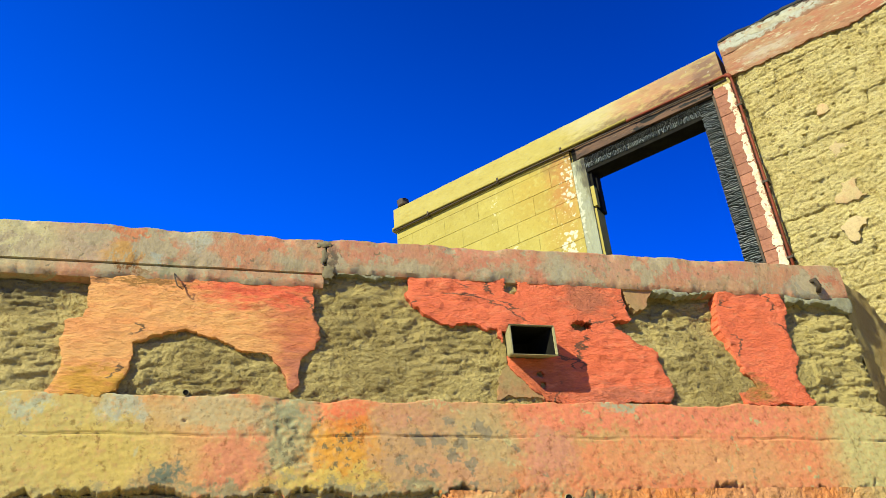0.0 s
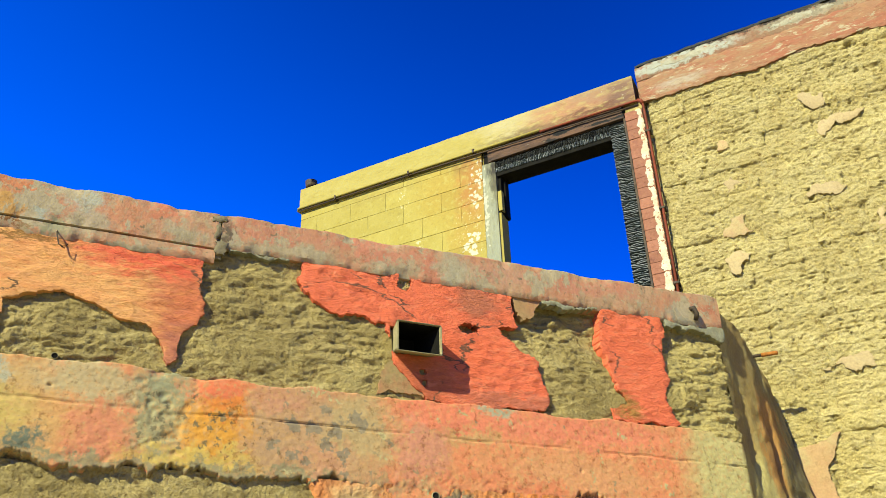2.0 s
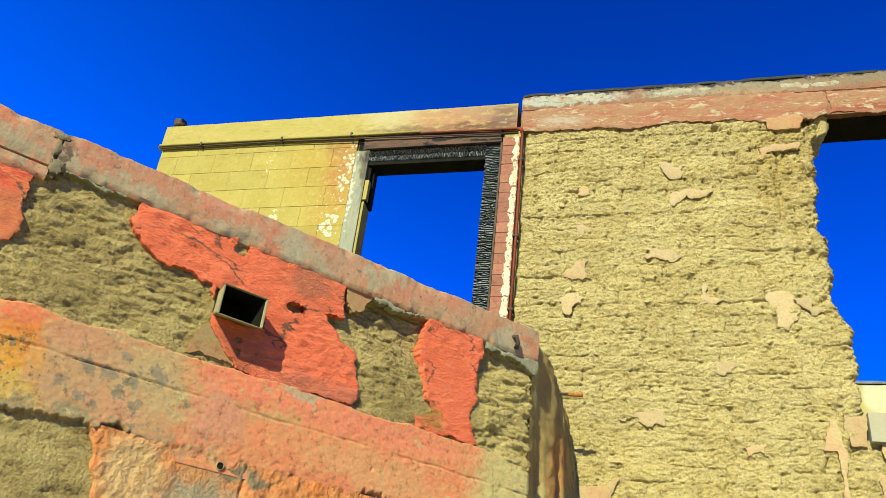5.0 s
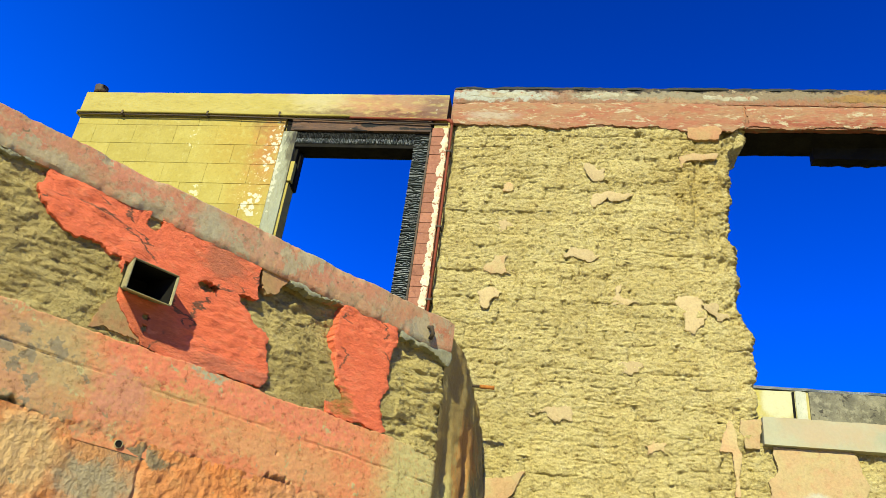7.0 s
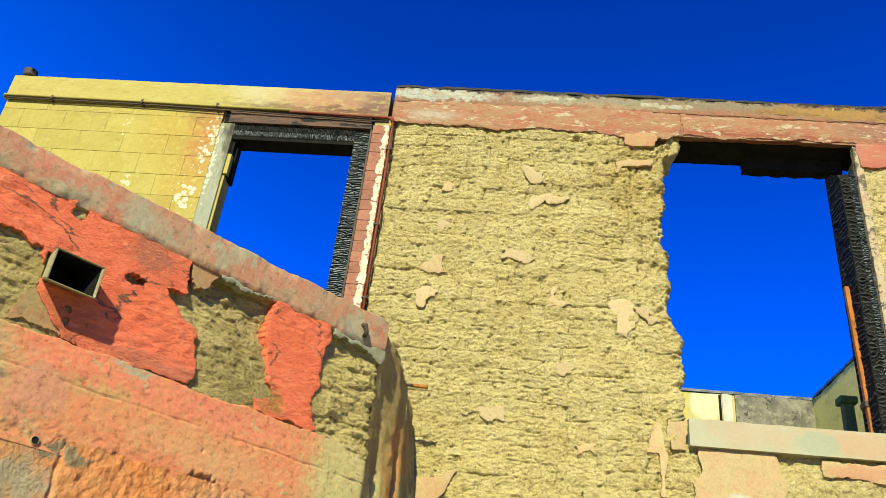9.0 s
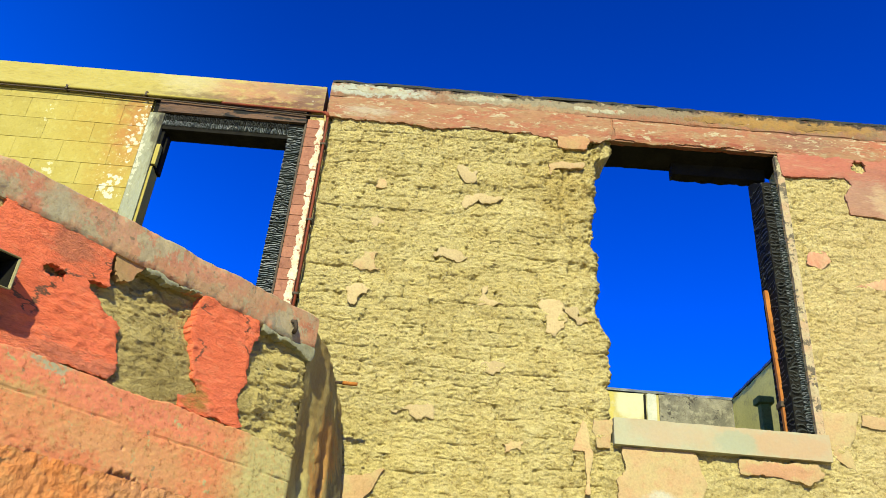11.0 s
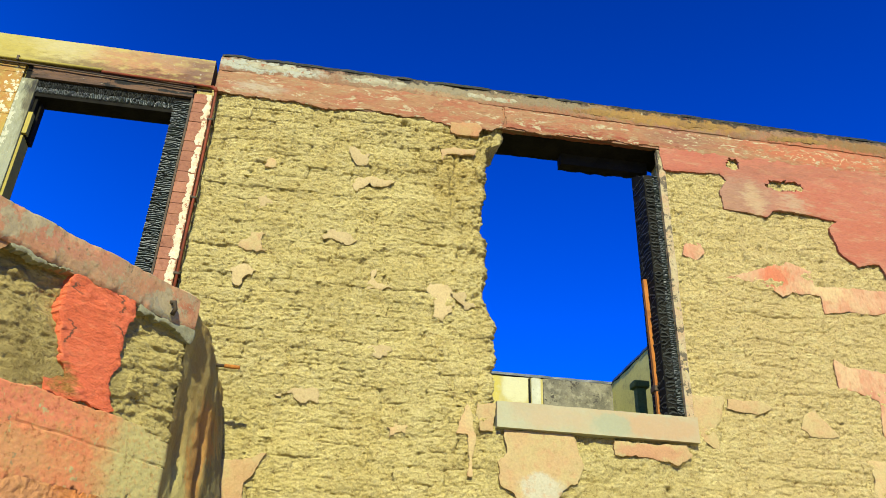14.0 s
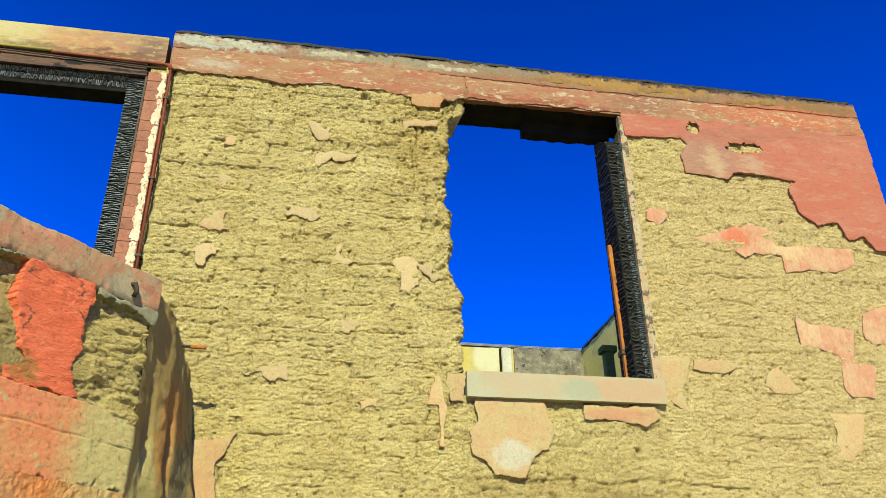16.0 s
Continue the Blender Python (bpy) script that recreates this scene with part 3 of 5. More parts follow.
COPING_RENDER = surface("coping_render", ((0.383, 0.141, 0.0821), (0.374, 0.192, 0.109), (0.383, 0.274, 0.173)), bump=0.5, fine=50, coarse=5, pit_shade=0.28, mottle=0.85, stretch=(0.6, 1, 1.8), edge=(1.35, 0.4), chips=(0.492, 0.392, 0.274), chip_at=0.575, specks=(0.274, 0.0821, 0.0456), scatter=0.12, spots=((4.75, 6.38, 1.1, 0.12, (0.711, 0.565, 0.383), 34.0, 0.30), (3.6, 6.44, 0.7, 0.08, (0.638, 0.474, 0.31), 30.0, 0.26)),
                        blobs=((-0.6, 6.35, 0.25, 0.06, (0.474, 0.42, 0.347), 0.7), (2.4, 6.29, 0.9, 0.04, (0.292, 0.0638, 0.0365), 0.8), (3.4, 6.38, 0.4, 0.10, (0.274, 0.128, 0.0912), 0.7), (4.9, 6.38, 0.9, 0.12, (0.511, 0.146, 0.0775), 0.8)))
REVEAL = surface("reveal_plaster", ((0.50, 0.40, 0.26), (0.52, 0.34, 0.22), (0.36, 0.30, 0.20)), bump=0.6, coarse=7, pit_shade=0.3, chips=(0.14, 0.11, 0.08), chip_at=0.53, chip_size=12.0)
WHITE_COAT = surface("white_coat", ((0.72, 0.70, 0.62), (0.60, 0.58, 0.50), (0.46, 0.44, 0.38)), bump=0.4, coarse=3, chips=(0.10, 0.09, 0.08), chip_at=0.60, chip_size=5.0)
PALE_COAT = surface("pale_coat", ((0.46, 0.432, 0.35), (0.405, 0.331, 0.239), (0.331, 0.285, 0.221)), bump=0.5, coarse=6, pit_shade=0.3, chips=(0.368, 0.166, 0.101), chip_at=0.60)
OCHRE_COAT = surface("ochre_coat", ((0.315, 0.18, 0.0525), (0.27, 0.143, 0.06), (0.21, 0.135, 0.0675)), bump=0.5, coarse=6, pit_shade=0.3, chips=(0.075, 0.0525, 0.0375), chip_at=0.60)
COPING_YELLOW = surface("coping_yellow", ((0.50, 0.40, 0.12), (0.47, 0.37, 0.10), (0.54, 0.45, 0.19)), bump=0.3, fine=45, coarse=4, grit=0.06, pit_shade=0.15, scatter=0.20, edge=(1.4, 0.3), stretch=(0.5, 1, 1.4),
                        spots=((-1.25, 6.44, 0.45, 0.16, (0.56, 0.50, 0.42), 26.0, 0.19),),
                        blobs=((-1.7, 6.50, 0.8, 0.14, (0.56, 0.42, 0.20), 0.9), (-1.35, 6.40, 0.80, 0.13, (0.46, 0.16, 0.095), 0.95), (-2.2, 6.52, 0.45, 0.07, (0.52, 0.45, 0.24), 0.8), (-1.08, 6.47, 0.24, 0.16, (0.34, 0.19, 0.15), 0.85), (-2.1, 6.36, 0.55, 0.07, (0.22, 0.16, 0.09), 0.8), (-1.4, 6.34, 0.65, 0.06, (0.15, 0.07, 0.045), 0.85), (-1.45, 6.56, 0.5, 0.05, (0.36, 0.27, 0.17), 0.7), (-1.40, 6.50, 0.50, 0.12, (0.38, 0.22, 0.14), 0.85), (-1.12, 6.44, 0.16, 0.16, (0.20, 0.11, 0.08), 0.8), (-2.25, 6.50, 0.30, 0.12, (0.54, 0.45, 0.25), 0.85), (-1.78, 6.47, 0.34, 0.13, (0.48, 0.25, 0.14), 0.8)))
BLOCK = surface("yellow_block", ((0.49, 0.39, 0.10), (0.455, 0.355, 0.08), (0.53, 0.44, 0.15)), bump=0.3, fine=50, coarse=4, vary=0.05, scatter=0.20, grit=0.05, pit_shade=0.12, mottle=0.8, edge=(1.45, 0.25),
                spots=((-2.65, 5.85, 0.10, 0.55, (0.76, 0.72, 0.60), 24.0, 0.58), (-2.72, 5.30, 0.15, 0.24, (0.76, 0.72, 0.60), 17.0, 0.56), (-2.78, 5.6, 0.26, 0.5, (0.66, 0.54, 0.30), 34.0, 0.27), (-3.50, 6.0, 0.05, 0.30, (0.72, 0.64, 0.40), 30.0, 0.45), (-3.3, 5.45, 0.09, 0.08, (0.72, 0.66, 0.46), 22.0, 0.5)),
                blobs=((-2.95, 6.0, 0.40, 0.40, (0.46, 0.31, 0.06), 0.8), (-2.70, 6.2, 0.24, 0.10, (0.24, 0.15, 0.06), 0.75), (-2.70, 5.9, 0.17, 0.5, (0.48, 0.22, 0.06), 0.9), (-2.80, 5.4, 0.22, 0.3, (0.46, 0.30, 0.06), 0.8), (-3.7, 6.2, 0.5, 0.06, (0.40, 0.30, 0.08), 0.6)))
MORTAR = surface("mortar", ((0.47, 0.37, 0.09), (0.44, 0.34, 0.08), (0.5, 0.4, 0.12)), bump=0.5)
JAMB = surface("grey_jamb", ((0.361, 0.361, 0.284), (0.396, 0.387, 0.284), (0.292, 0.267, 0.181)), bump=0.5, fine=50, coarse=5, stretch=(2.0, 1, 0.6), edge=(1.4, 0.4), scatter=0.12, spots=((-2.56, 5.7, 0.05, 0.7, (0.654, 0.619, 0.516), 24.0, 0.6),), blobs=((-2.44, 5.85, 0.06, 0.35, (0.155, 0.138, 0.086), 0.8), (-2.42, 6.15, 0.2, 0.12, (0.344, 0.31, 0.206), 0.7), (-2.36, 5.2, 0.05, 0.6, (0.396, 0.327, 0.086), 0.8), (-2.45, 6.06, 0.09, 0.10, (0.043, 0.0387, 0.0344), 0.95), (-2.46, 5.90, 0.05, 0.12, (0.12, 0.103, 0.0688), 0.8)))
# third, palest tone paints teal glints into the charcoal's colour
CHAR = surface("charred_wood", ((0.042, 0.055, 0.06), (0.066, 0.085, 0.09), (0.18, 0.22, 0.23)), bump=0.7, fine=60, coarse=9, rough_at=0.45, gloss=0.5)
CHAR_DARK = surface("crumbled_char", ((0.02, 0.022, 0.02), (0.035, 0.038, 0.033), (0.07, 0.075, 0.065)), bump=0.9, fine=50, coarse=9, rough_at=0.6, gloss=0.2, bump_far=0.014)
# burnt timber's soot; also the painted shade inside vent and pipe ends
SOOT_AND_SHADE = surface("soot", ((0.012, 0.011, 0.010), (0.02, 0.018, 0.015), (0.03, 0.026, 0.02)), bump=0.4, rough_at=0.9, gloss=0.06)
SCORCHED = surface("scorched_trim", ((0.167, 0.0868, 0.0558), (0.0806, 0.0496, 0.0372), (0.236, 0.136, 0.093)), bump=0.6, coarse=5, specks=(0.384, 0.347, 0.285), chips=(0.0186, 0.0174, 0.0155), chip_at=0.53, chip_size=6.0, stretch=(0.4, 1, 2.0))
PINK_BRICK = surface("pink_brick", ((0.40, 0.165, 0.11), (0.34, 0.135, 0.09), (0.44, 0.22, 0.155)), pit_shade=0.3, chips=(0.12, 0.06, 0.045), chip_at=0.68, bump=0.6, fine=50, coarse=7, vary=0.10)
WHITE_STRIP = surface("white_strip", ((0.78, 0.72, 0.58), (0.70, 0.58, 0.44), (0.62, 0.40, 0.28)), bump=0.5, coarse=12, chips=(0.42, 0.16, 0.10), chip_at=0.59)
RUST = surface("rusty_iron", ((0.30, 0.055, 0.018), (0.22, 0.05, 0.02), (0.12, 0.04, 0.02)), bump=0.5, rough_at=0.75, metal=0.2)
DARK_RUST = surface("dark_iron", ((0.07, 0.05, 0.035), (0.11, 0.07, 0.04), (0.04, 0.03, 0.02)), bump=0.6, rough_at=0.75)
SILL = surface("sill_concrete", ((0.465, 0.437, 0.326), (0.484, 0.372, 0.251), (0.428, 0.419, 0.335)), bump=0.2, fine=45, coarse=2, grit=0.03, mottle=0.3, blobs=((2.9, 3.5, 0.35, 0.10, (0.521, 0.335, 0.214), 0.8), (2.5, 3.48, 0.16, 0.1, (0.372, 0.381, 0.288), 0.8), (2.0, 3.5, 0.3, 0.08, (0.521, 0.391, 0.279), 0.5)))
RED_RENDER = surface("red_render", ((0.448, 0.132, 0.092), (0.464, 0.16, 0.112), (0.48, 0.264, 0.184)), bump=0.4, fine=40, coarse=2.2, stretch=(0.7, 1, 2.4), pit_shade=0.15, scatter=0.26, mottle=0.6, edge=(1.35, 0.35),
                     blobs=((3.95, 5.82, 0.45, 0.26, (0.336, 0.208, 0.16), 0.75), (3.85, 5.72, 0.14, 0.25, (0.368, 0.192, 0.136), 0.8), (4.05, 5.78, 0.10, 0.20, (0.496, 0.336, 0.216), 0.85), (4.45, 5.78, 0.16, 0.12, (0.448, 0.304, 0.216), 0.8), (4.3, 6.12, 0.5, 0.07, (0.336, 0.136, 0.096), 0.7), (4.6, 4.95, 0.25, 0.10, (0.528, 0.368, 0.208), 0.85), (5.0, 4.86, 0.35, 0.10, (0.512, 0.304, 0.192), 0.8),
                            (4.2, 5.0, 0.14, 0.14, (0.512, 0.136, 0.064), 0.8), (5.25, 5.55, 0.5, 0.3, (0.464, 0.136, 0.088), 0.6), (4.75, 4.1, 0.10, 0.2, (0.528, 0.32, 0.216), 0.8), (5.0, 6.2, 0.8, 0.06, (0.384, 0.152, 0.104), 0.6)))
FADED_RENDER = surface("faded_render", ((0.57, 0.265, 0.175), (0.57, 0.36, 0.225), (0.54, 0.18, 0.12)), bump=0.4, fine=40, coarse=4, stretch=(1.4, 1, 0.8), pit_shade=0.15, scatter=0.2, mottle=0.5, edge=(1.3, 0.4),
                       blobs=((4.15, 5.0, 0.14, 0.14, (0.60, 0.17, 0.09), 0.9), (4.6, 4.9, 0.25, 0.10, (0.62, 0.45, 0.26), 0.85), (5.05, 4.86, 0.2, 0.08, (0.60, 0.34, 0.22), 0.7), (4.65, 4.1, 0.12, 0.2, (0.62, 0.42, 0.26), 0.7)))
PALE_FLAKE = surface("pale_plaster", ((0.536, 0.395, 0.226), (0.508, 0.367, 0.202), (0.583, 0.451, 0.263)), pit_shade=0.2, bump=0.4, coarse=4, vary=0.08)
RED_PATCH = surface("salmon_plaster", ((0.487, 0.235, 0.126), (0.454, 0.277, 0.134), (0.504, 0.336, 0.185)), bump=0.4, coarse=6, pit_shade=0.2)
PEACH_FLAKE = surface("peach_plaster", ((0.551, 0.361, 0.199), (0.532, 0.399, 0.209), (0.551, 0.304, 0.18)), bump=0.4, coarse=4, vary=0.08, pit_shade=0.15, blobs=((1.92, 2.97, 0.17, 0.12, (0.551, 0.503, 0.418), 0.9), (2.8, 3.3, 0.3, 0.06, (0.551, 0.247, 0.152), 0.7), (-0.25, 2.75, 0.12, 0.3, (0.57, 0.314, 0.171), 0.6)))
CLAY = surface("vent_clay", ((0.48, 0.41, 0.24), (0.40, 0.34, 0.20), (0.56, 0.45, 0.25)), bump=0.6, coarse=8, specks=(0.46, 0.30, 0.10))
GREY_PANEL = surface("grey_panel", ((0.27, 0.24, 0.19), (0.15, 0.135, 0.11), (0.38, 0.34, 0.27)), bump=0.5, coarse=3, pit_shade=0.4, mottle=0.8, chips=(0.08, 0.07, 0.06), chip_at=0.58, chip_size=5.0)
BACK_PAINT = surface("back_wall_paint", ((0.60, 0.50, 0.22), (0.54, 0.44, 0.16), (0.64, 0.58, 0.38)), bump=0.4, coarse=3,
                     blobs=((3.1, 5.75, 0.25, 0.3, (0.74, 0.70, 0.52), 0.8), (2.75, 5.6, 0.1, 0.5, (0.66, 0.52, 0.10), 0.7)))
SIDE_PAINT = surface("side_wall_paint", ((0.98, 0.84, 0.26), (0.86, 0.74, 0.22), (0.46, 0.39, 0.20)), bump=0.4, coarse=1.6, pit_shade=0.12)
GREEN_IRON = surface("green_iron", ((0.22, 0.30, 0.11), (0.25, 0.31, 0.12), (0.15, 0.18, 0.08)), bump=0.3, rough_at=0.8, gloss=0.05)
RAW_WOOD = surface("scorched_slat", ((0.56, 0.20, 0.035), (0.46, 0.15, 0.03), (0.12, 0.06, 0.03)), bump=0.5, coarse=6, stretch=(3, 3, 0.5))
BROWN_REMNANT = surface("brown_remnant", ((0.42, 0.29, 0.14), (0.50, 0.24, 0.12), (0.32, 0.26, 0.13)), bump=0.6, coarse=8, pit_shade=0.3)
EARTH = surface("earth", ((0.72, 0.58, 0.40), (0.80, 0.66, 0.46), (0.62, 0.50, 0.34)), bump=0.8, fine=30, coarse=0.8)
CRUMBLED_MORTAR = surface("crumbled_mortar", ((0.24, 0.19, 0.12), (0.30, 0.24, 0.15), (0.18, 0.15, 0.10)), bump=0.8, fine=30, coarse=8)

# ---- ground ----
bm = bmesh.new()
bmesh.ops.create_grid(bm, x_segments=60, y_segments=60, size=1500)
for v in bm.verts:
    d = v.co.xy.length
    v.co.z = 0.0 if d < 60 else 1.2 * noise.noise(v.co / 160)
ground = part("ground", bm, EARTH, None)
tagged(ground, "dry bare earth ground round the ruin", "ground", kind="structure")


# ---- tall wall ----
def edge_x(z):
    """The broken edge of the pier beside the second window."""
    return np.interp(z, (3.3, 3.83, 4.15, 4.35, 4.5, 5.3, 5.92, 6.02, 6.10, 6.25), (1.58, 1.59, 1.59, 1.56, 1.50, 1.49, 1.51, 1.54, 1.62, 1.63))


def adobe_relief(p, x, z, lump=1.0, joints=1.0):
    """Eroded adobe: courses of lumpy bricks. Returns height and a brick number."""
    wob = grain(np.stack([x * 1.9, 0 * x, z * 1.6], -1), 31) * 0.22 + grain(np.stack([x * 7, 0 * x, z * 5], -1), 32) * 0.14
    c = z / 0.118 + wob
    row = np.floor(c)
    f = c - row
    r1 = lattice(row.astype(np.int64), 0 * row.astype(np.int64), 0 * row.astype(np.int64) + 3, 5)
    q = x / 0.37 + 0.5 * (row % 2) + 0.3 * r1 + 0.05 * rough(p, 0.07, 2, 35)
    col = np.floor(q)
    g = q - col
    r2 = lattice(row.astype(np.int64), col.astype(np.int64), 0 * col.astype(np.int64), 8)
    r3 = lattice(row.astype(np.int64), col.astype(np.int64), 0 * col.astype(np.int64) + 1, 9)
    r4 = lattice(row.astype(np.int64), col.astype(np.int64), 0 * col.astype(np.int64) + 2, 10)
    keep = np.clip(0.30 + 1.5 * rough(p, (0.22, 0.2, 0.16), 2, 41), 0, 1.2) * joints
    bed = np.exp(-(np.minimum(f, 1 - f) / 0.07) ** 2)
    head = np.exp(-(np.minimum(g, 1 - g) / 0.05) ** 2)
    pillow = 1 - 0.75 * np.exp(-(np.minimum(f, 1 - f) / 0.20) ** 2)
    h = 0.028 * (r2 - 0.5) * pillow * joints - 0.0115 * bed * keep ** 1.3 + 0.012 * (r3 - 0.5) * (f - 0.5) + 0.02 * (r4 - 0.5) * (g - 0.5) - 0.020 * head * np.clip(grain(p / 0.2, 43) + 0.6, 0, 1) * joints
    h = h + lump * (0.008 * rough(p, (0.34, 0.3, 0.20), 3, 51) + 0.0070 * rough(p, (0.06, 0.06, 0.032), 3, 61, 0.7))
    h = h + lump * 0.0070 * rough(p, (0.030, 0.030, 0.018), 2, 63, 0.7)
    crumb = abs(rough(p, (0.075, 0.07, 0.05), 3, 65, 0.55))
    where = np.clip(0.5 + 0.9 * grain(p / 0.4, 66), 0.1, 1.3)
    h = h + lump * where * (0.012 * crumb - 0.006)
    pits = np.clip(rough(p, (0.05, 0.05, 0.028), 2, 71) - 0.78, 0, 1) * (1 + 1.2 * np.exp(-((x - 1.25) / 0.35) ** 2) * (z > 5.1))
    h = h - 0.05 * pits * lump
    cracks = np.exp(-(rough(p, (0.3, 0.3, 0.20), 5, 75) / 0.010) ** 2) * np.clip(grain(p / 0.3, 76), 0, 1)
    h = h - 0.006 * cracks
    h = 0.55 * h + 0.45 * np.round(h / 0.011 + 0.35 * grain(p / np.array((0.06, 0.06, 0.03)), 88)) * 0.011
    hollow = np.clip(rough(p, (0.16, 0.16, 0.11), 3, 85) - 0.15, 0, 1) * (np.exp(-((x - 1.15) / 0.4) ** 2) * np.exp(-((z - 6.05) / 0.18) ** 2) + np.exp(-((x - 1.45) / 0.12) ** 2) * 0.6 * (z > 4.4))
    h = h - 0.16 * hollow - 0.08 * np.exp(-((x - 0.73) ** 2 + (z - 6.175) ** 2) / 0.022 ** 2)
    h = h - 0.035 * np.exp(-((x - 1.19 - 0.05 * grain(p / 0.2, 95)) / 0.022) ** 2) * np.clip((z - 5.15) / 0.1, 0, 1) * np.clip((6.0 - z) / 0.08, 0, 1) * np.clip(0.6 + grain(p / 0.13, 96), 0, 1.2)
    h = h - 0.045 * np.exp(-((x + 0.945) / 0.022) ** 2) * np.clip(0.7 + grain(p / 0.09, 97), 0.1, 1.5)
    ledge = np.clip((2.80 + 0.03 * rough(p * np.array((1, 1, 0)), 0.3, 4, 91) - z) / 0.012, 0, 1) * np.clip((x - 1.6) / 0.1, 0, 1) * np.clip((3.9 - x) / 0.1, 0, 1)
    h = h - 0.022 * ledge - 0.08 * np.exp(-((x - 2.94) ** 2 + (z - 3.03) ** 2) / 0.018 ** 2)
    return h, row * 1000 + col


def wrap(name, p, z_list, edge, material, parent, lump=1.0, joints=1.0, turn=True, left=-9.0, split=False, cut=None):
    """An adobe face that runs along the tall wall and turns round an edge into the opening."""
    z = np.repeat(np.asarray(z_list)[:, None], len(p), 1)
    q = np.repeat(np.asarray(p)[None], len(z_list), 0)
    r = 0.06
    e = edge(z) - r
    arc = np.where(z < 3.40, 0, np.clip(q / r, 0, math.pi / 2)) if turn else 0 * q
    x = e + np.minimum(q, 0) + r * np.sin(arc)
    x = np.maximum(x, left)
    y = WALL_Y + r * (1 - np.cos(arc)) + np.maximum(q - r * math.pi / 2, 0) * (arc > 0)
    pos = np.stack([x, y, z], -1)
    nx, ny = np.sin(arc), -np.cos(arc)
    firm = np.interp(x, (3.0, 3.5), (1.0, 0.0))
    h, ids = adobe_relief(pos, x + (y - WALL_Y), z, 0.75 + 0.25 * firm, 1.0)
    worn = np.exp(-((q - r * 0.8) / 0.16) ** 2) * (z > 3.38) if turn else 0 * q
    h = h + worn * (0.045 * (rough(pos, 0.18, 4, 81) - 0.2) - 0.05 * np.clip(rough(pos, (0.12, 0.12, 0.09), 2, 83) - 0.35, 0, 1))
    pos = pos + np.stack([nx * h, ny * h, 0 * h], -1)
    verts = pos.reshape(-1, 3)
    faces = grid_faces(len(z_list), len(p))
    if not split:
        return piece(name, mesh_of(name, verts, faces), material, parent)
    ids = ids.ravel()[faces[:, 0]]
    for key in np.unique(ids):
        mine = faces[ids == key]
        used, back = np.unique(mine, return_inverse=True)
        piece("adobe_brick", mesh_of("adobe_brick", verts[used], back.reshape(mine.shape)), material, parent)


wall_far = base("wall_far", "tall roofless ruin wall of crumbling yellow adobe with painted concrete coping", "wall", "structure")
# the solid wall behind the faces, round the two openings
for lo, hi in (((-0.96, 6.05, 0), (1.44, 6.36, 6.3)), ((1.40, 6.06, 0), (3.26, 6.36, 3.42)), ((3.24, 6.05, 0), (5.74, 6.36, 6.3)),
               ((-4.76, 6.03, 0), (-2.46, 6.19, 6.3)), ((-2.46, 6.03, 0), (-0.96, 6.19, 3.5)), ((-1.14, 6.03, 3.5), (-0.96, 6.19, 6.3))):
    part("wall_core", box_mesh(lo, hi), MORTAR if hi[0] < -0.9 and lo[0] < -2 else ADOBE, wall_far)

# coping of the right part: one long worn beam, with a shallow joint line along it
coping_tall = part("coping", sweep([(0.014, 6.245), (0.022, 6.49), (0.012, 6.498), (0.022, 6.506), (0.016, 6.685), (-0.37, 6.685), (-0.37, 6.30), (-0.05, 6.27)],
                     np.arange(-0.985, 5.77, 0.02), on_tall, 0.003, 3, 0.020, 0.016), COPING_TALL, wall_far, "salmon painted concrete coping, sooty on top")
part("soot_crust", sweep([(0.020, 6.672), (0.022, 6.696), (-0.37, 6.70), (-0.37, 6.672)], np.arange(-0.98, 5.72, 0.02), on_tall, 0.006, 5, 0.015, 0.012), CHAR_DARK, coping_tall, "black sooty crust along the coping's top")
part("coping", sweep([(0.03, 6.30), (0.03, 6.585), (-0.20, 6.585), (-0.20, 6.30)], np.arange(-4.78, -0.99, 0.04), on_tall, 0.0009, 7, 0.03, 0.002), COPING_YELLOW, wall_far,
     "smooth yellow painted coping, scorched towards the window")

flake("coping_render", [(-0.975, 6.49), (-0.975, 6.235), (-0.5, 6.245), (-0.1, 6.225), (0.5, 6.262), (0.85, 6.245), (1.0, 6.215), (1.25, 6.19), (1.5, 6.20), (1.64, 6.252), (1.64, 6.49)], on_tall, 0.029, 0.003, COPING_RENDER, coping_tall, 61, "peeling salmon paint coat", 0.03, 0.004, 0.005)
flake("coping_render", [(1.66, 6.49), (1.66, 6.25), (2.3, 6.255), (3.2, 6.25), (3.9, 6.245), (4.8, 6.252), (5.75, 6.25), (5.75, 6.46)], on_tall, 0.029, 0.003, COPING_RENDER, coping_tall, 62, "", 0.03, 0.004, 0.005)
for k, (x, z, w, h) in enumerate(((-0.55, 6.60, 0.75, 0.10), (0.45, 6.60, 0.6, 0.09), (1.5, 6.58, 0.7, 0.08), (2.6, 6.585, 0.9, 0.09), (3.6, 6.58, 0.7, 0.08), (4.7, 6.57, 0.9, 0.10))):
    flake("coping_render", blob(x, z, w, h, 500 + k), on_tall, 0.0245, 0.002, PALE_COAT if k < 3 else OCHRE_COAT, coping_tall, 520 + k, "", 0.03, 0.003, 0.005)

# painted blocks left of the first window
BLOCK_H = 0.223
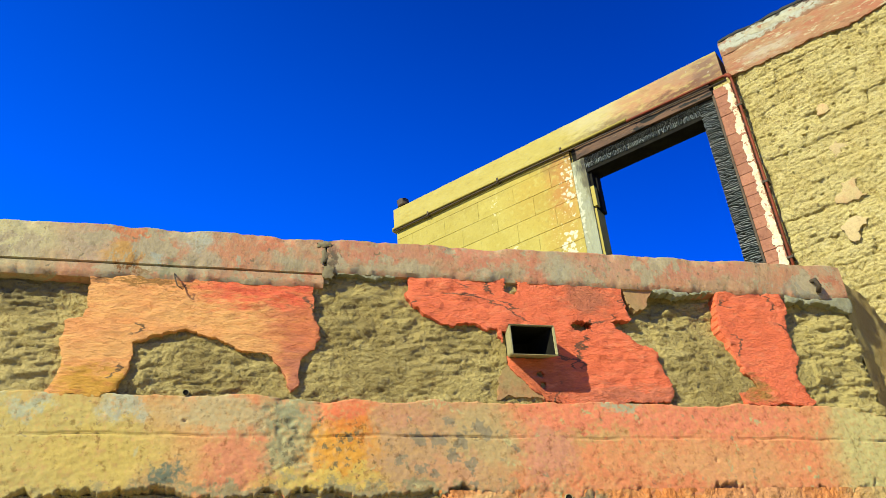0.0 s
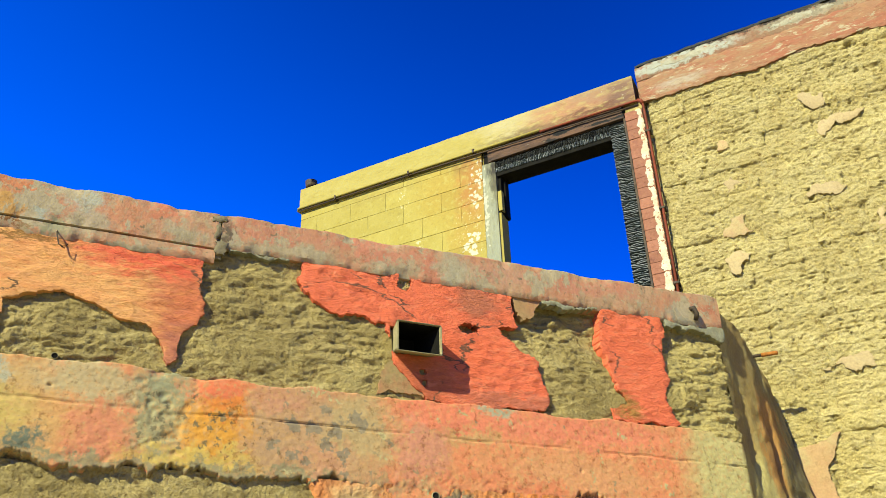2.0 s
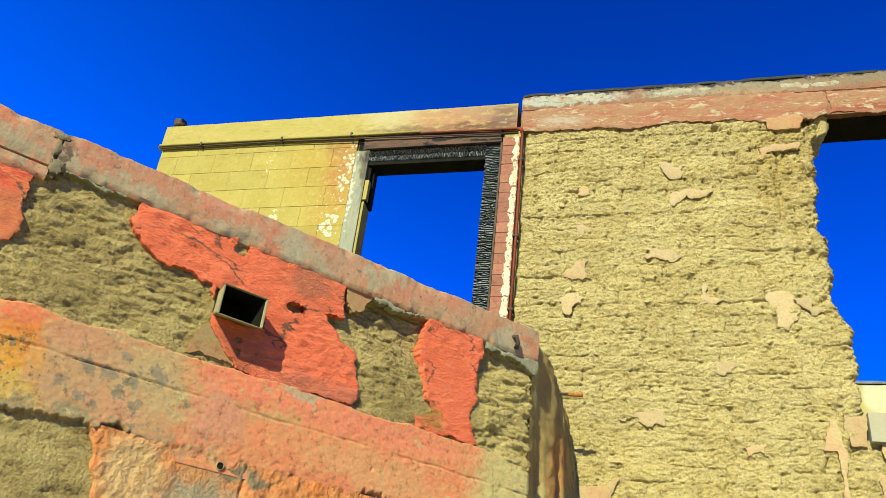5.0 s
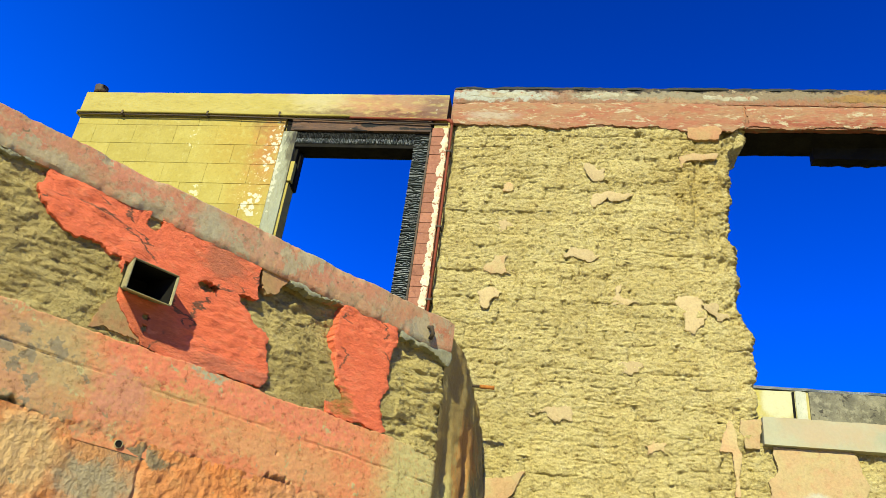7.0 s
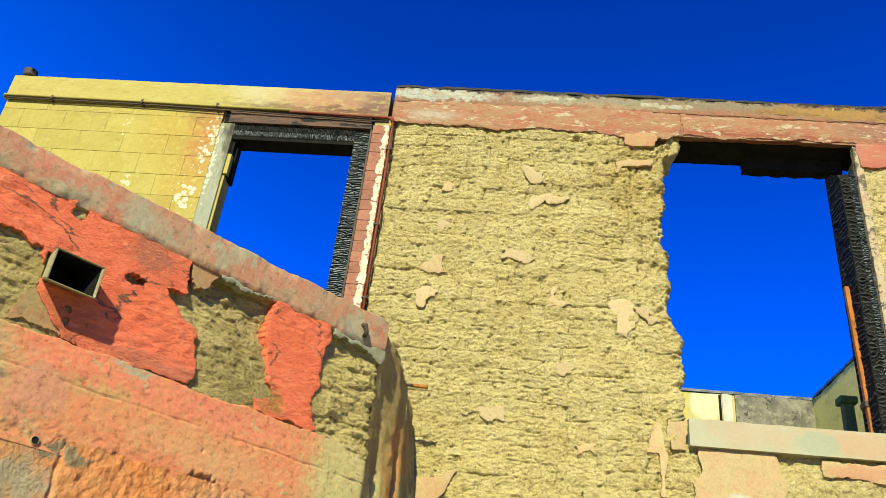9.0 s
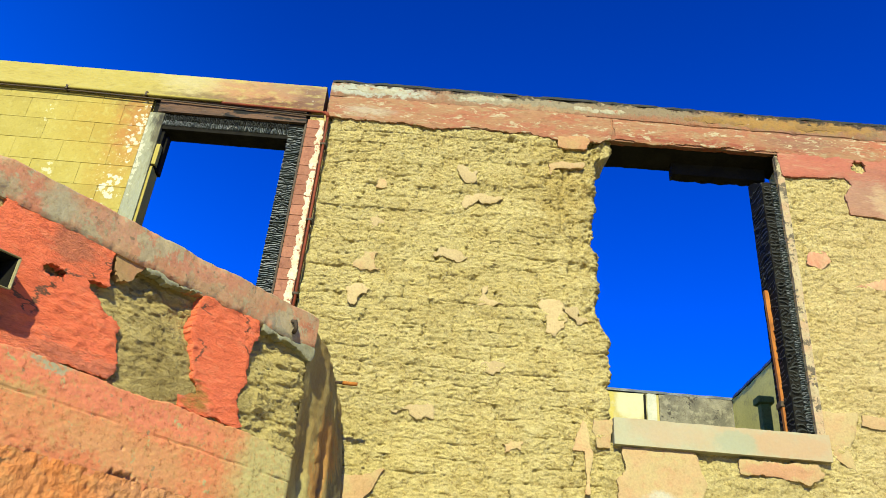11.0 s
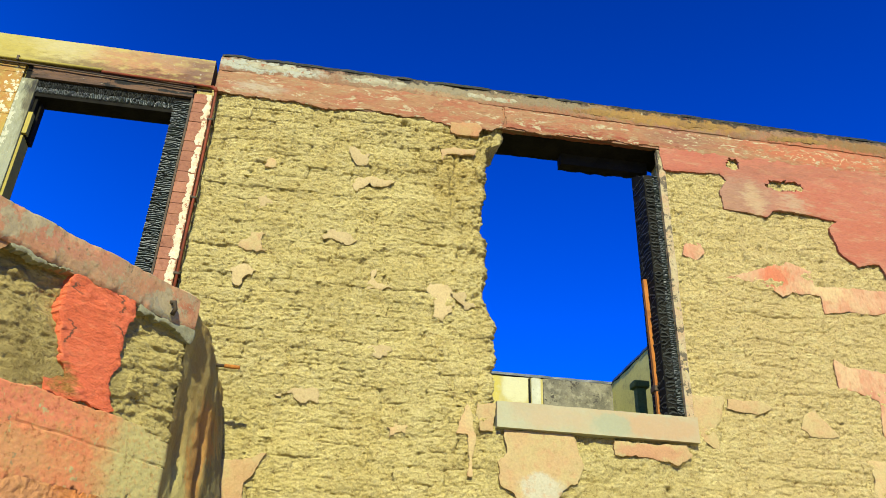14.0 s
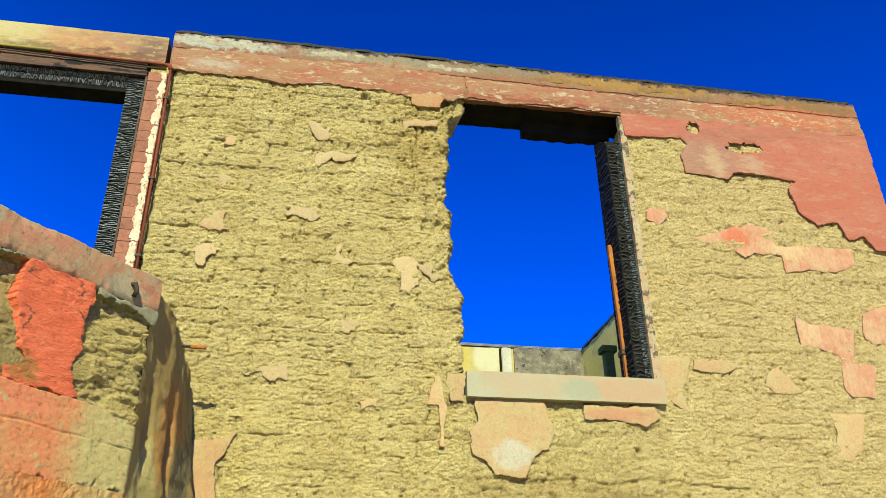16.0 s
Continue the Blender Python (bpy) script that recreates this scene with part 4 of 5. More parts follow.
for row in range(10):
    top = 6.195 - row * BLOCK_H + (BLOCK_H if row == 0 else 0)
    z1 = 6.297 if row == 0 else top + BLOCK_H
    z0 = (6.195 if row == 0 else top) + 0.002
    spans, at = [], -4.765
    cuts = [(-4.765 + 0.43 * k - (0.215 if row % 2 else 0.0)) for k in range(8)] + [-2.588]
    cuts = sorted(c for c in cuts if -4.70 < c < -2.66) + [-2.588]
    for c in cuts:
        spans.append((at, c))
        at = c
    for a, b in spans:
        rng = random.Random(row * 31 + int(a * 100))
        bm = box_mesh((a + 0.0006, WALL_Y - 0.004 - rng.uniform(0, 0.003), z0), (b - 0.0006, WALL_Y + 0.05, z1 - 0.001), 0.0025)
        part("concrete_block", bm, BLOCK, wall_far)

# ---- adobe faces ----
far_z = np.concatenate([np.arange(0, 2.45, 0.06), np.arange(2.45, 6.29, 0.0070)])
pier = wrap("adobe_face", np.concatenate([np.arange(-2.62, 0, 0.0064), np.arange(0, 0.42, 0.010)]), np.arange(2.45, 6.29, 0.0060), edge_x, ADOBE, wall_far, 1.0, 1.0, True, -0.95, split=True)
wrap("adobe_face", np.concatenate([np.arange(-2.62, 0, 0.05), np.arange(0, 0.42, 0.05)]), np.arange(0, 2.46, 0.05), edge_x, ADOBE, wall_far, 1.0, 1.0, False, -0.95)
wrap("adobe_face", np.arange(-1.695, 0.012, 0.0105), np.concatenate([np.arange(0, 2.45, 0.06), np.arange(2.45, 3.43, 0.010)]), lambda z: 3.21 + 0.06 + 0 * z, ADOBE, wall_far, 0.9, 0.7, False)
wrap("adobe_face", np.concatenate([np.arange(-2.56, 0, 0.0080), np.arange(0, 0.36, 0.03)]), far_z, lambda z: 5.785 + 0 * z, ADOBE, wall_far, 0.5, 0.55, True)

# ---- plaster left on the tall wall ----
flake("render_patch", [(3.17, 6.27), (3.19, 6.00), (3.75, 6.04), (3.81, 5.97), (3.72, 5.83), (3.74, 5.64), (3.97, 5.63), (4.16, 5.61), (4.24, 5.69), (4.50, 5.69), (4.87, 5.65), (4.77, 5.56), (4.82, 5.31), (4.99, 5.18), (5.20, 5.23), (5.27, 5.05), (5.43, 5.10), (5.52, 4.96), (5.76, 4.93), (5.77, 5.6), (5.765, 6.29)],
      on_tall, 0.027, 0.002, RED_RENDER, wall_far, 11, "pink-red painted render with a broken lower edge", 0.022, holes=((4.40, 5.985, 0.18, 0.06, "round"), (3.89, 6.17, 0.065, 0.06, "round")), amp=0.3)
PATCHES = (
    ("faded red render flake", FADED_RENDER, 0.012, ((3.65, 4.92), (4.00, 4.91), (4.17, 4.79), (4.27, 4.85), (4.54, 4.84), (4.55, 4.67), (4.79, 4.72), (5.06, 4.71), (5.26, 4.79), (5.28, 4.96), (4.79, 4.95), (4.50, 4.93), (4.51, 5.08), (4.22, 5.17), (4.06, 5.07))),
    ("", FADED_RENDER, 0.012, ((4.54, 4.24), (4.53, 3.98), (4.71, 3.95), (4.88, 3.90), (4.85, 3.60), (4.91, 3.53), (5.11, 3.53), (5.19, 3.82), (4.99, 3.83), (5.08, 4.15), (4.92, 4.17), (4.66, 4.18))),
    ("", FADED_RENDER, 0.012, ((5.20, 4.29), (5.35, 4.37), (5.70, 4.4), (5.72, 4.1), (5.25, 4.02), (5.17, 4.07))),
    ("", FADED_RENDER, 0.012, ((3.32, 5.23), (3.28, 5.11), (3.41, 5.07), (3.49, 5.16), (3.44, 5.26))),
    ("", PEACH_FLAKE, 0.014, ((4.64, 3.38), (4.68, 3.26), (4.62, 3.01), (4.76, 2.99), (4.86, 3.09), (4.97, 3.39))),
    ("", PEACH_FLAKE, 0.014, ((4.16, 3.71), (4.12, 3.60), (4.20, 3.54), (4.45, 3.56), (4.29, 3.72), (4.27, 3.77))),
    ("", PEACH_FLAKE, 0.014, ((3.51, 3.80), (3.50, 3.72), (3.77, 3.69), (3.89, 3.75), (3.80, 3.80))),
    ("", PEACH_FLAKE, 0.016, ((3.21, 3.81), (3.21, 3.62), (3.27, 3.43), (3.40, 3.35), (3.38, 3.53), (3.45, 3.68), (3.48, 3.82))),
    ("peach plaster left under the sill", PEACH_FLAKE, 0.028, ((1.65, 3.39), (1.67, 3.21), (1.60, 3.14), (1.62, 2.97), (1.72, 2.92), (1.78, 2.82), (2.02, 2.81), (2.09, 2.95), (2.16, 3.01), (2.21, 3.02), (2.27, 3.15), (2.19, 3.39))),
    ("", PEACH_FLAKE, 0.032, ((2.52, 3.37), (2.52, 3.26), (2.68, 3.27), (2.91, 3.24), (3.02, 3.21), (3.15, 3.31), (3.10, 3.38))),
    ("", PEACH_FLAKE, 0.028, ((1.30, 3.42), (1.28, 3.33), (1.37, 3.33), (1.37, 3.02), (1.41, 3.02), (1.43, 3.33), (1.40, 3.47), (1.36, 3.57))),
    ("", PEACH_FLAKE, 0.028, ((1.44, 3.58), (1.44, 3.47), (1.46, 3.37), (1.56, 3.37), (1.58, 3.59))),
    ("", PEACH_FLAKE, 0.028, ((-0.46, 3.02), (-0.39, 3.0), (-0.21, 3.03), (-0.09, 3.08), (-0.16, 2.93), (-0.22, 2.86), (-0.18, 2.4), (-0.46, 2.4))),
    ("", RED_PATCH, 0.032, ((1.13, 6.26), (1.16, 6.12), (1.41, 6.11), (1.47, 6.26))),
    ("", PEACH_FLAKE, 0.026, ((1.07, 5.92), (1.09, 5.80), (1.14, 5.88), (1.38, 5.90), (1.40, 5.96), (1.21, 5.96))),
)
for k, (label, mat, thick, rim) in enumerate(PATCHES):
    flake("render_patch", rim, on_tall, thick, 0.002, mat, wall_far, 800 + k, label, 0.026, amp=0.3)
FLAKES = (
    ((0.27, 5.84), (0.33, 5.66), (0.44, 5.68), (0.44, 5.78), (0.39, 5.76), (0.36, 5.80)),
    ((0.32, 5.43), (0.36, 5.38), (0.47, 5.48), (0.56, 5.45), (0.69, 5.52), (0.49, 5.55), (0.35, 5.51)),
    ((-0.45, 5.20), (-0.44, 5.10), (-0.40, 5.09), (-0.37, 5.16), (-0.31, 5.16), (-0.39, 5.24)),
    ((0.12, 4.91), (0.13, 4.87), (0.26, 4.87), (0.31, 4.84), (0.41, 4.90), (0.34, 4.95), (0.17, 4.97)),
    ((-0.57, 4.51), (-0.51, 4.37), (-0.47, 4.39), (-0.45, 4.46), (-0.37, 4.52), (-0.46, 4.57)),
    ((0.54, 4.59), (0.52, 4.46), (0.61, 4.46), (0.72, 4.49), (0.61, 4.52), (0.58, 4.65)),
    ((1.03, 4.57), (1.03, 4.47), (1.07, 4.40), (1.06, 4.27), (1.15, 4.23), (1.22, 4.33), (1.24, 4.38), (1.20, 4.48), (1.20, 4.58)),
    ((1.20, 4.50), (1.33, 4.51), (1.33, 4.43), (1.45, 4.39), (1.32, 4.36), (1.26, 4.43)),
    ((-0.09, 3.52), (-0.05, 3.50), (0.03, 3.54), (0.14, 3.47), (0.24, 3.48), (0.22, 3.59), (0.05, 3.58)),
    ((0.57, 3.96), (0.59, 3.89), (0.72, 3.90), (0.76, 3.95), (0.68, 3.99)),
)
for k, rim in enumerate(FLAKES):
    flake("plaster_flake", rim, on_tall, 0.019, 0.0015, PALE_FLAKE, wall_far, 200 + k, "", 0.018, amp=0.7)
for k, rim in enumerate((((-0.54, 4.72), (-0.47, 4.69), (-0.31, 4.71), (-0.36, 4.78), (-0.34, 4.87), (-0.46, 4.87)), ((0.76, 3.34), (0.78, 3.27), (0.90, 3.30), (0.92, 3.37), (0.82, 3.38)), ((-0.44, 5.53), (-0.34, 5.53), (-0.37, 5.61), (-0.43, 5.59)))):
    flake("plaster_flake", rim, on_tall, 0.019, 0.0015, PEACH_FLAKE, wall_far, 230 + k, "", 0.018, amp=0.7)

# ---- first window ----
window_1 = base("window_1", "burnt-out window opening with alligator-charred timber frame and open sky", "window", "structure")
lintel_1 = part("lintel", box_mesh((-2.57, WALL_Y + 0.004, 5.972), (-1.15, 6.19, 6.297), 0.006), SOOT_AND_SHADE, window_1, "charred timber lintel")
jamb_1 = part("jamb", box_mesh((-1.300, WALL_Y + 0.012, 3.5), (-1.145, 6.19, 5.962), 0.006), SOOT_AND_SHADE, window_1, "charred timber jamb")
jamb_3 = part("jamb", box_mesh((-2.585, WALL_Y - 0.014, 3.5), (-2.445, 6.15, 6.14), 0.008), JAMB, window_1, "grey painted jamb with peeling paint")
part("jamb_edge", sweep([(0.026, 3.5), (0.026, 6.14), (-0.02, 6.14), (-0.02, 3.5)], [-1.160, -1.154, -1.148, -1.143], on_tall, 0.002, 45, 0.04, 0.003), DARK_RUST, window_1, "thin dark edge bead")
part("jamb_side", box_mesh((-2.444, WALL_Y + 0.006, 3.5), (-2.422, 6.160, 5.56), 0.001), MORTAR, jamb_3, "dull yellow painted inner side")
part("jamb_side", box_mesh((-2.444, WALL_Y + 0.03, 5.562), (-2.416, 6.160, 6.0), 0.001), SOOT_AND_SHADE, jamb_3, "burnt black inner side")
part("hinge_block", box_mesh((-2.444, WALL_Y + 0.0, 5.58), (-2.405, 6.06, 5.80), 0.004), BLOCK, jamb_3)
part("hinge_stub", box_mesh((-2.444, WALL_Y + 0.085, 5.55), (-2.395, 6.17, 5.96), 0.006), SOOT_AND_SHADE, jamb_3)
part("trim_board", sweep([(0.020, 6.145), (0.026, 6.296), (-0.03, 6.296), (-0.03, 6.145)], np.arange(-2.515, -1.14, 0.03), on_tall, 0.004, 44, 0.03, 0.006), SCORCHED, window_1, "scorched red trim under the coping")
part("trim_board", box_mesh((-2.48, WALL_Y - 0.030, 6.145), (-1.15, WALL_Y - 0.002, 6.196), 0.004), SCORCHED, window_1)


def char_scales(along, count, a0, a1, b0, b1, y, seed):
    """Cracked charcoal: wavy ribs across a timber face, some split in two, each a ridge with sunk ends."""
    rng = random.Random(seed)
    bm = bmesh.new()
    step = (a1 - a0) / count
    for k in range(count):
        mid = b0 + (b1 - b0) * rng.uniform(0.3, 0.7)
        spans = [(b0, b1)] if rng.random() < 0.45 else [(b0, mid), (mid + 0.004, b1)]
        for lo, hi in spans:
            drift, bow, tall = rng.uniform(-0.9, 0.9), rng.uniform(-1.2, 1.2), rng.uniform(0.005, 0.020)
            wide = step * rng.uniform(0.34, 0.46)
            rings = []
            for n in range(5):
                f = n / 4
                a = a0 + (k + 0.5) * step + step * (drift * (f - 0.5) + bow * (f - 0.5) ** 2 * 2)
                b = lo + (hi - lo) * f
                rise = tall * (0.45 + 0.55 * math.sin(math.pi * min(max(f, 0.08), 0.92))) * rng.uniform(0.8, 1.2)
                ring = [(a - wide, y + 0.008), (a - wide * 0.35, y - rise), (a + wide * 0.35, y - rise * 0.9), (a + wide, y + 0.008)]
                rings.append([bm.verts.new((b, h, c) if along == "z" else (c, h, b)) for c, h in ring])
            for p, q in zip(rings, rings[1:]):
                for n in range(3):
                    bm.faces.new((p[n], p[n + 1], q[n + 1], q[n]))
                bm.faces.new((p[3], p[0], q[0], q[3]))
            bm.faces.new(rings[0])
            bm.faces.new(rings[-1][::-1])
    bmesh.ops.recalc_face_normals(bm, faces=bm.faces[:])
    return bm


tagged(part("char_scales", char_scales("z", 104, 4.2, 6.10, -1.300, -1.168, WALL_Y + 0.004, 5), CHAR, jamb_1, "cracked charcoal scales"), kind="stuff")
for low, high, seed, mat in ((6.012, 6.066, 6, CHAR), (6.072, 6.128, 7, CHAR_DARK)):
    tagged(part("char_scales", char_scales("x", 74, -2.49, -1.30, low, high, WALL_Y - 0.002, seed), mat, lintel_1, "cracked charcoal scales"), kind="stuff")
for k in range(26):
    z0 = 3.5 + k * 0.104
    rng = random.Random(900 + k)
    part("brick", box_mesh((-1.142, WALL_Y - 0.016 - rng.uniform(0, 0.006), z0 + 0.001), (-1.035, WALL_Y + 0.05, min(z0 + 0.103, 6.197)), 0.005), PINK_BRICK, window_1)
part("edge_strip", sweep([(0.024, 3.5), (0.024, 6.19), (-0.03, 6.19), (-0.03, 3.5)], [-1.037, -1.022, -1.0, -0.984], on_tall, 0.003, 4, 0.04, 0.004), PINK_BRICK, window_1, "painted edge strip under flaking white")
for k in range(9):
    rng = random.Random(960 + k)
    z0, z1 = 3.72 + 0.275 * k, 3.72 + 0.275 * (k + rng.uniform(0.94, 1.0))
    rim = [(-0.988, z0 + (z1 - z0) * n / 5) for n in range(6)] + [(-1.036 + rng.uniform(-0.016, 0.010), z0 + (z1 - z0) * n / 5) for n in range(5, -1, -1)]
    flake("white_flake", rim, on_tall, 0.029, 0.001, WHITE_STRIP, window_1, 970 + k, "", 0.02, 0.002, 0.0)

pipe = base("rusty_pipe", "thin rusty iron pipe bent round the window's corner", "pipe")
tube("pipe", [(-1.95, WALL_Y - 0.045, 6.285), (-1.5, WALL_Y - 0.047, 6.278), (-1.02, WALL_Y - 0.050, 6.268), (-0.985, WALL_Y - 0.05, 6.262), (-0.962, WALL_Y - 0.05, 6.235), (-0.958, WALL_Y - 0.048, 6.15), (-0.955, WALL_Y - 0.046, 5.2), (-0.960, WALL_Y - 0.044, 3.6)], 0.012, RUST, pipe)
tube("elbow", [(-1.0, WALL_Y - 0.05, 6.266), (-0.972, WALL_Y - 0.05, 6.252), (-0.959, WALL_Y - 0.05, 6.215)], 0.019, RUST, pipe)
for z in (5.9, 5.1, 4.4):
    part("clip", box_mesh((-0.985, WALL_Y - 0.062, z), (-0.935, WALL_Y + 0.02, z + 0.02), 0.003), DARK_RUST, pipe)
conduit = base("conduit", "yellow painted conduit run under the coping", "conduit")
tube("conduit_run", [(-4.80, WALL_Y + 0.1, 6.325), (-4.805, WALL_Y - 0.02, 6.325), (-4.78, WALL_Y - 0.05, 6.325), (-3.4, WALL_Y - 0.048, 6.318), (-2.6, WALL_Y - 0.05, 6.305), (-1.95, WALL_Y - 0.05, 6.30)], 0.013, MORTAR, conduit)
tube("cable", [(-4.76, WALL_Y - 0.042, 6.298), (-3.3, WALL_Y - 0.042, 6.288), (-2.4, WALL_Y - 0.046, 6.262), (-1.7, WALL_Y - 0.044, 6.24), (-1.0, WALL_Y - 0.04, 6.225)], 0.007, DARK_RUST, conduit, "sagging dark cable")
for x in (-4.3, -3.4, -2.66):
    part("clip", box_mesh((x, WALL_Y - 0.066, 6.288), (x + 0.02, WALL_Y + 0.01, 6.334), 0.003), DARK_RUST, conduit)

knob = base("pipe_stub", "dark rusted pipe stub standing on the coping's end", "pipe")
tube("stub", [(-4.70, WALL_Y + 0.06, 6.56), (-4.70, WALL_Y + 0.06, 6.64)], 0.05, DARK_RUST, knob)
tube("cap", [(-4.70, WALL_Y + 0.06, 6.635), (-4.70, WALL_Y + 0.06, 6.655), (-4.71, WALL_Y + 0.06, 6.715), (-4.71, WALL_Y + 0.06, 6.72)], 0.068, DARK_RUST, knob)
tube("bolt", [(-4.66, WALL_Y + 0.04, 6.60), (-4.56, WALL_Y + 0.04, 6.59)], 0.02, DARK_RUST, knob)

# ---- second window ----
window_2 = base("window_2", "large burnt-out window opening with concrete sill and charred timber", "window", "structure")
part("window_sill", sweep([(0.065, 3.395), (0.065, 3.60), (-0.37, 3.615), (-0.37, 3.42), (0.0, 3.395)], np.arange(1.585, 3.225, 0.03), on_tall, 0.0015, 9, 0.03, 0.006), SILL, window_2, "smooth painted concrete sill")
part("lintel", sweep([(-0.07, 6.262), (-0.07, 6.60), (-0.36, 6.60), (-0.36, 6.225)], np.arange(1.45, 3.26, 0.04), on_tall, 0.008, 12, 0.03, 0.02), SOOT_AND_SHADE, window_2, "charred timber lintel")
part("lintel_board", sweep([(-0.23, 6.11), (-0.23, 6.26), (-0.34, 6.26), (-0.34, 6.10)], np.arange(2.27, 3.16, 0.03), on_tall, 0.009, 13, 0.025, 0.02), SOOT_AND_SHADE, window_2, "burnt hanging board")
jamb_2 = part("jamb", sweep([(-0.03, 3.61), (-0.03, 5.93), (-0.12, 6.02), (-0.31, 6.08), (-0.31, 3.61)], [3.005, 3.012, 3.04, 3.08, 3.12, 3.16], on_tall, 0.016, 14, 0.022, 0.025), SOOT_AND_SHADE, window_2, "charred timber jamb")
tagged(part("char_scales", char_scales("z", 126, 3.64, 5.94, 3.088, 3.140, WALL_Y + 0.024, 8), CHAR, jamb_2, "cracked charcoal scales"), kind="stuff")
part("reveal", sweep([(0.014, 3.61), (0.014, 6.24), (-0.04, 6.24), (-0.04, 3.61)], [3.142, 3.150, 3.160, 3.174, 3.190, 3.206], on_tall, 0.018, 15, 0.025, 0.03), REVEAL, window_2, "chipped plaster reveal")
bm = box_mesh((2.962, WALL_Y + 0.17, 3.64), (2.998, WALL_Y + 0.21, 4.92), 0.003)
for v in bm.verts:
    v.co.x += (5.05 - v.co.z) * 0.018
part("slat", bm, RAW_WOOD, window_2, "scorched orange wooden slat")
tagged(part("char_scales", char_scales("z", 63, 3.64, 5.92, 3.012, 3.084, WALL_Y + 0.028, 28), CHAR_DARK, jamb_2, "crumbled charcoal crust"), kind="stuff")
bm = char_scales("z", 56, 3.64, 5.96, 6.04, 6.305, 0.0, 18)
for v in bm.verts:
    v.co = Vector((3.009 + 0.8 * v.co.y + 0.007 * noise.noise(v.co * 17), v.co.x, v.co.z + 0.02 * noise.noise(v.co * 9)))
tagged(part("char_scales", bm, CHAR_DARK, jamb_2, "crumbled charcoal crust"), kind="stuff")
bm = box_mesh((3.028, WALL_Y + 0.13, 3.63), (3.062, WALL_Y + 0.16, 4.02), 0.003)
for v in bm.verts:
    v.co.x -= (v.co.z - 3.63) * 0.05
part("slat", bm, RAW_WOOD, window_2)
part("catch", box_mesh((2.97, WALL_Y + 0.16, 3.88), (3.04, WALL_Y + 0.26, 3.93), 0.01), DARK_RUST, window_2)
iron_post = base("iron_post", "dark green iron post with a cap behind the sill", "post")
part("shaft", box_mesh((3.145, 6.96, 0.0), (3.235, 7.04, 4.20), 0.008), GREEN_IRON, iron_post)
part("cap", box_mesh((3.115, 6.93, 4.20), (3.265, 7.07, 4.265), 0.015), GREEN_IRON, iron_post)

# ---- walls behind ----
wall_back = base("wall_back", "inner back wall with yellow, white and sooty grey paint", "wall", "structure")
part("wall_face", sweep([(0, 0), (0, 5.90), (-0.3, 5.90), (-0.3, 0)], np.arange(-4.7, 4.88, 0.12), lambda s, z, h: np.stack([s + 0 * z, 11.4 - h + 0 * s, z + 0 * s], -1), 0.006, 21, 0.15, 0.015), BACK_PAINT, wall_back)
part("coping", sweep([(0.02, 5.90), (0.02, 5.94), (-0.32, 5.94), (-0.32, 5.90)], np.arange(-4.7, 4.9, 0.06), lambda s, z, h: np.stack([s + 0 * z, 11.4 - h + 0 * s, z + 0 * s], -1), 0.008, 22, 0.03, 0.01), CHAR, wall_back, "sooty top edge")
part("stained_panel", sweep([(0.03, 4.6), (0.03, 5.895), (-0.01, 5.895), (-0.01, 4.6)], np.arange(3.50, 4.63, 0.05), lambda s, z, h: np.stack([s + 0 * z, 11.4 - h + 0 * s, z + 0 * s], -1), 0.004, 27, 0.05, 0.012), GREY_PANEL, wall_back, "soot-stained grey concrete panel")
part("white_strip", sweep([(0.02, 4.6), (0.02, 5.895), (-0.01, 5.895), (-0.01, 4.6)], np.arange(3.32, 3.47, 0.035), lambda s, z, h: np.stack([s + 0 * z, 11.4 - h + 0 * s, z + 0 * s], -1), 0.008, 28, 0.05, 0.02), WHITE_COAT, wall_back, "flaking white strip")
part("panel_joint", sweep([(0.03, 4.6), (0.03, 5.89), (-0.01, 5.89), (-0.01, 4.6)], [3.275, 3.29, 3.305], lambda s, z, h: np.stack([s + 0 * z, 11.4 - h + 0 * s, z + 0 * s], -1), 0.022, 29, 0.03, 0.03), SOOT_AND_SHADE, wall_back)

for nm, x in (("wall_side", 4.58), ("wall_side", -4.75)):
    side = base(nm, "stained yellow-grey side wall with a sooty top", "wall", "structure")
    place_side = lambda s, z, h, x=x: np.stack([x + h + 0 * s + 0 * z, s + 0 * z, z + 0 * s], -1)
    part("wall_face", sweep([(0, 0), (0, 5.90 if x > 0 else 4.4), (0.28, 5.90 if x > 0 else 4.4), (0.28, 0)], np.arange(6.37, 11.38, 0.1), place_side, 0.006, 23, 0.12, 0.02), SIDE_PAINT, side)
    if x > 0:
        part("coping", sweep([(-0.02, 5.90), (-0.02, 5.935), (0.3, 5.935), (0.3, 5.90)], np.arange(6.37, 11.38, 0.06), place_side, 0.008, 24, 0.03, 0.01), CHAR, side, "sooty top edge")

# ---- iron bar in the tall wall ----
rod = base("iron_bar", "rusty iron bar that sticks out of the wall end", "bar")
tube("bar", [(-0.66, 5.56, 3.556), (-0.42, 5.56, 3.55)], 0.011, DARK_RUST, rod)
tube("tip", [(-0.43, 5.56, 3.55), (-0.325, 5.56, 3.546)], 0.014, RAW_WOOD, rod, "orange rusted tip")

# ---- low wall ----
wall_near = base("wall_near", "low ruined wall of adobe with torn red and orange plaster and painted concrete", "wall", "structure")
VENT = (1.266, 1.484, 3.036, 3.188)              # s0, s1, z0, z1 of the vent's opening
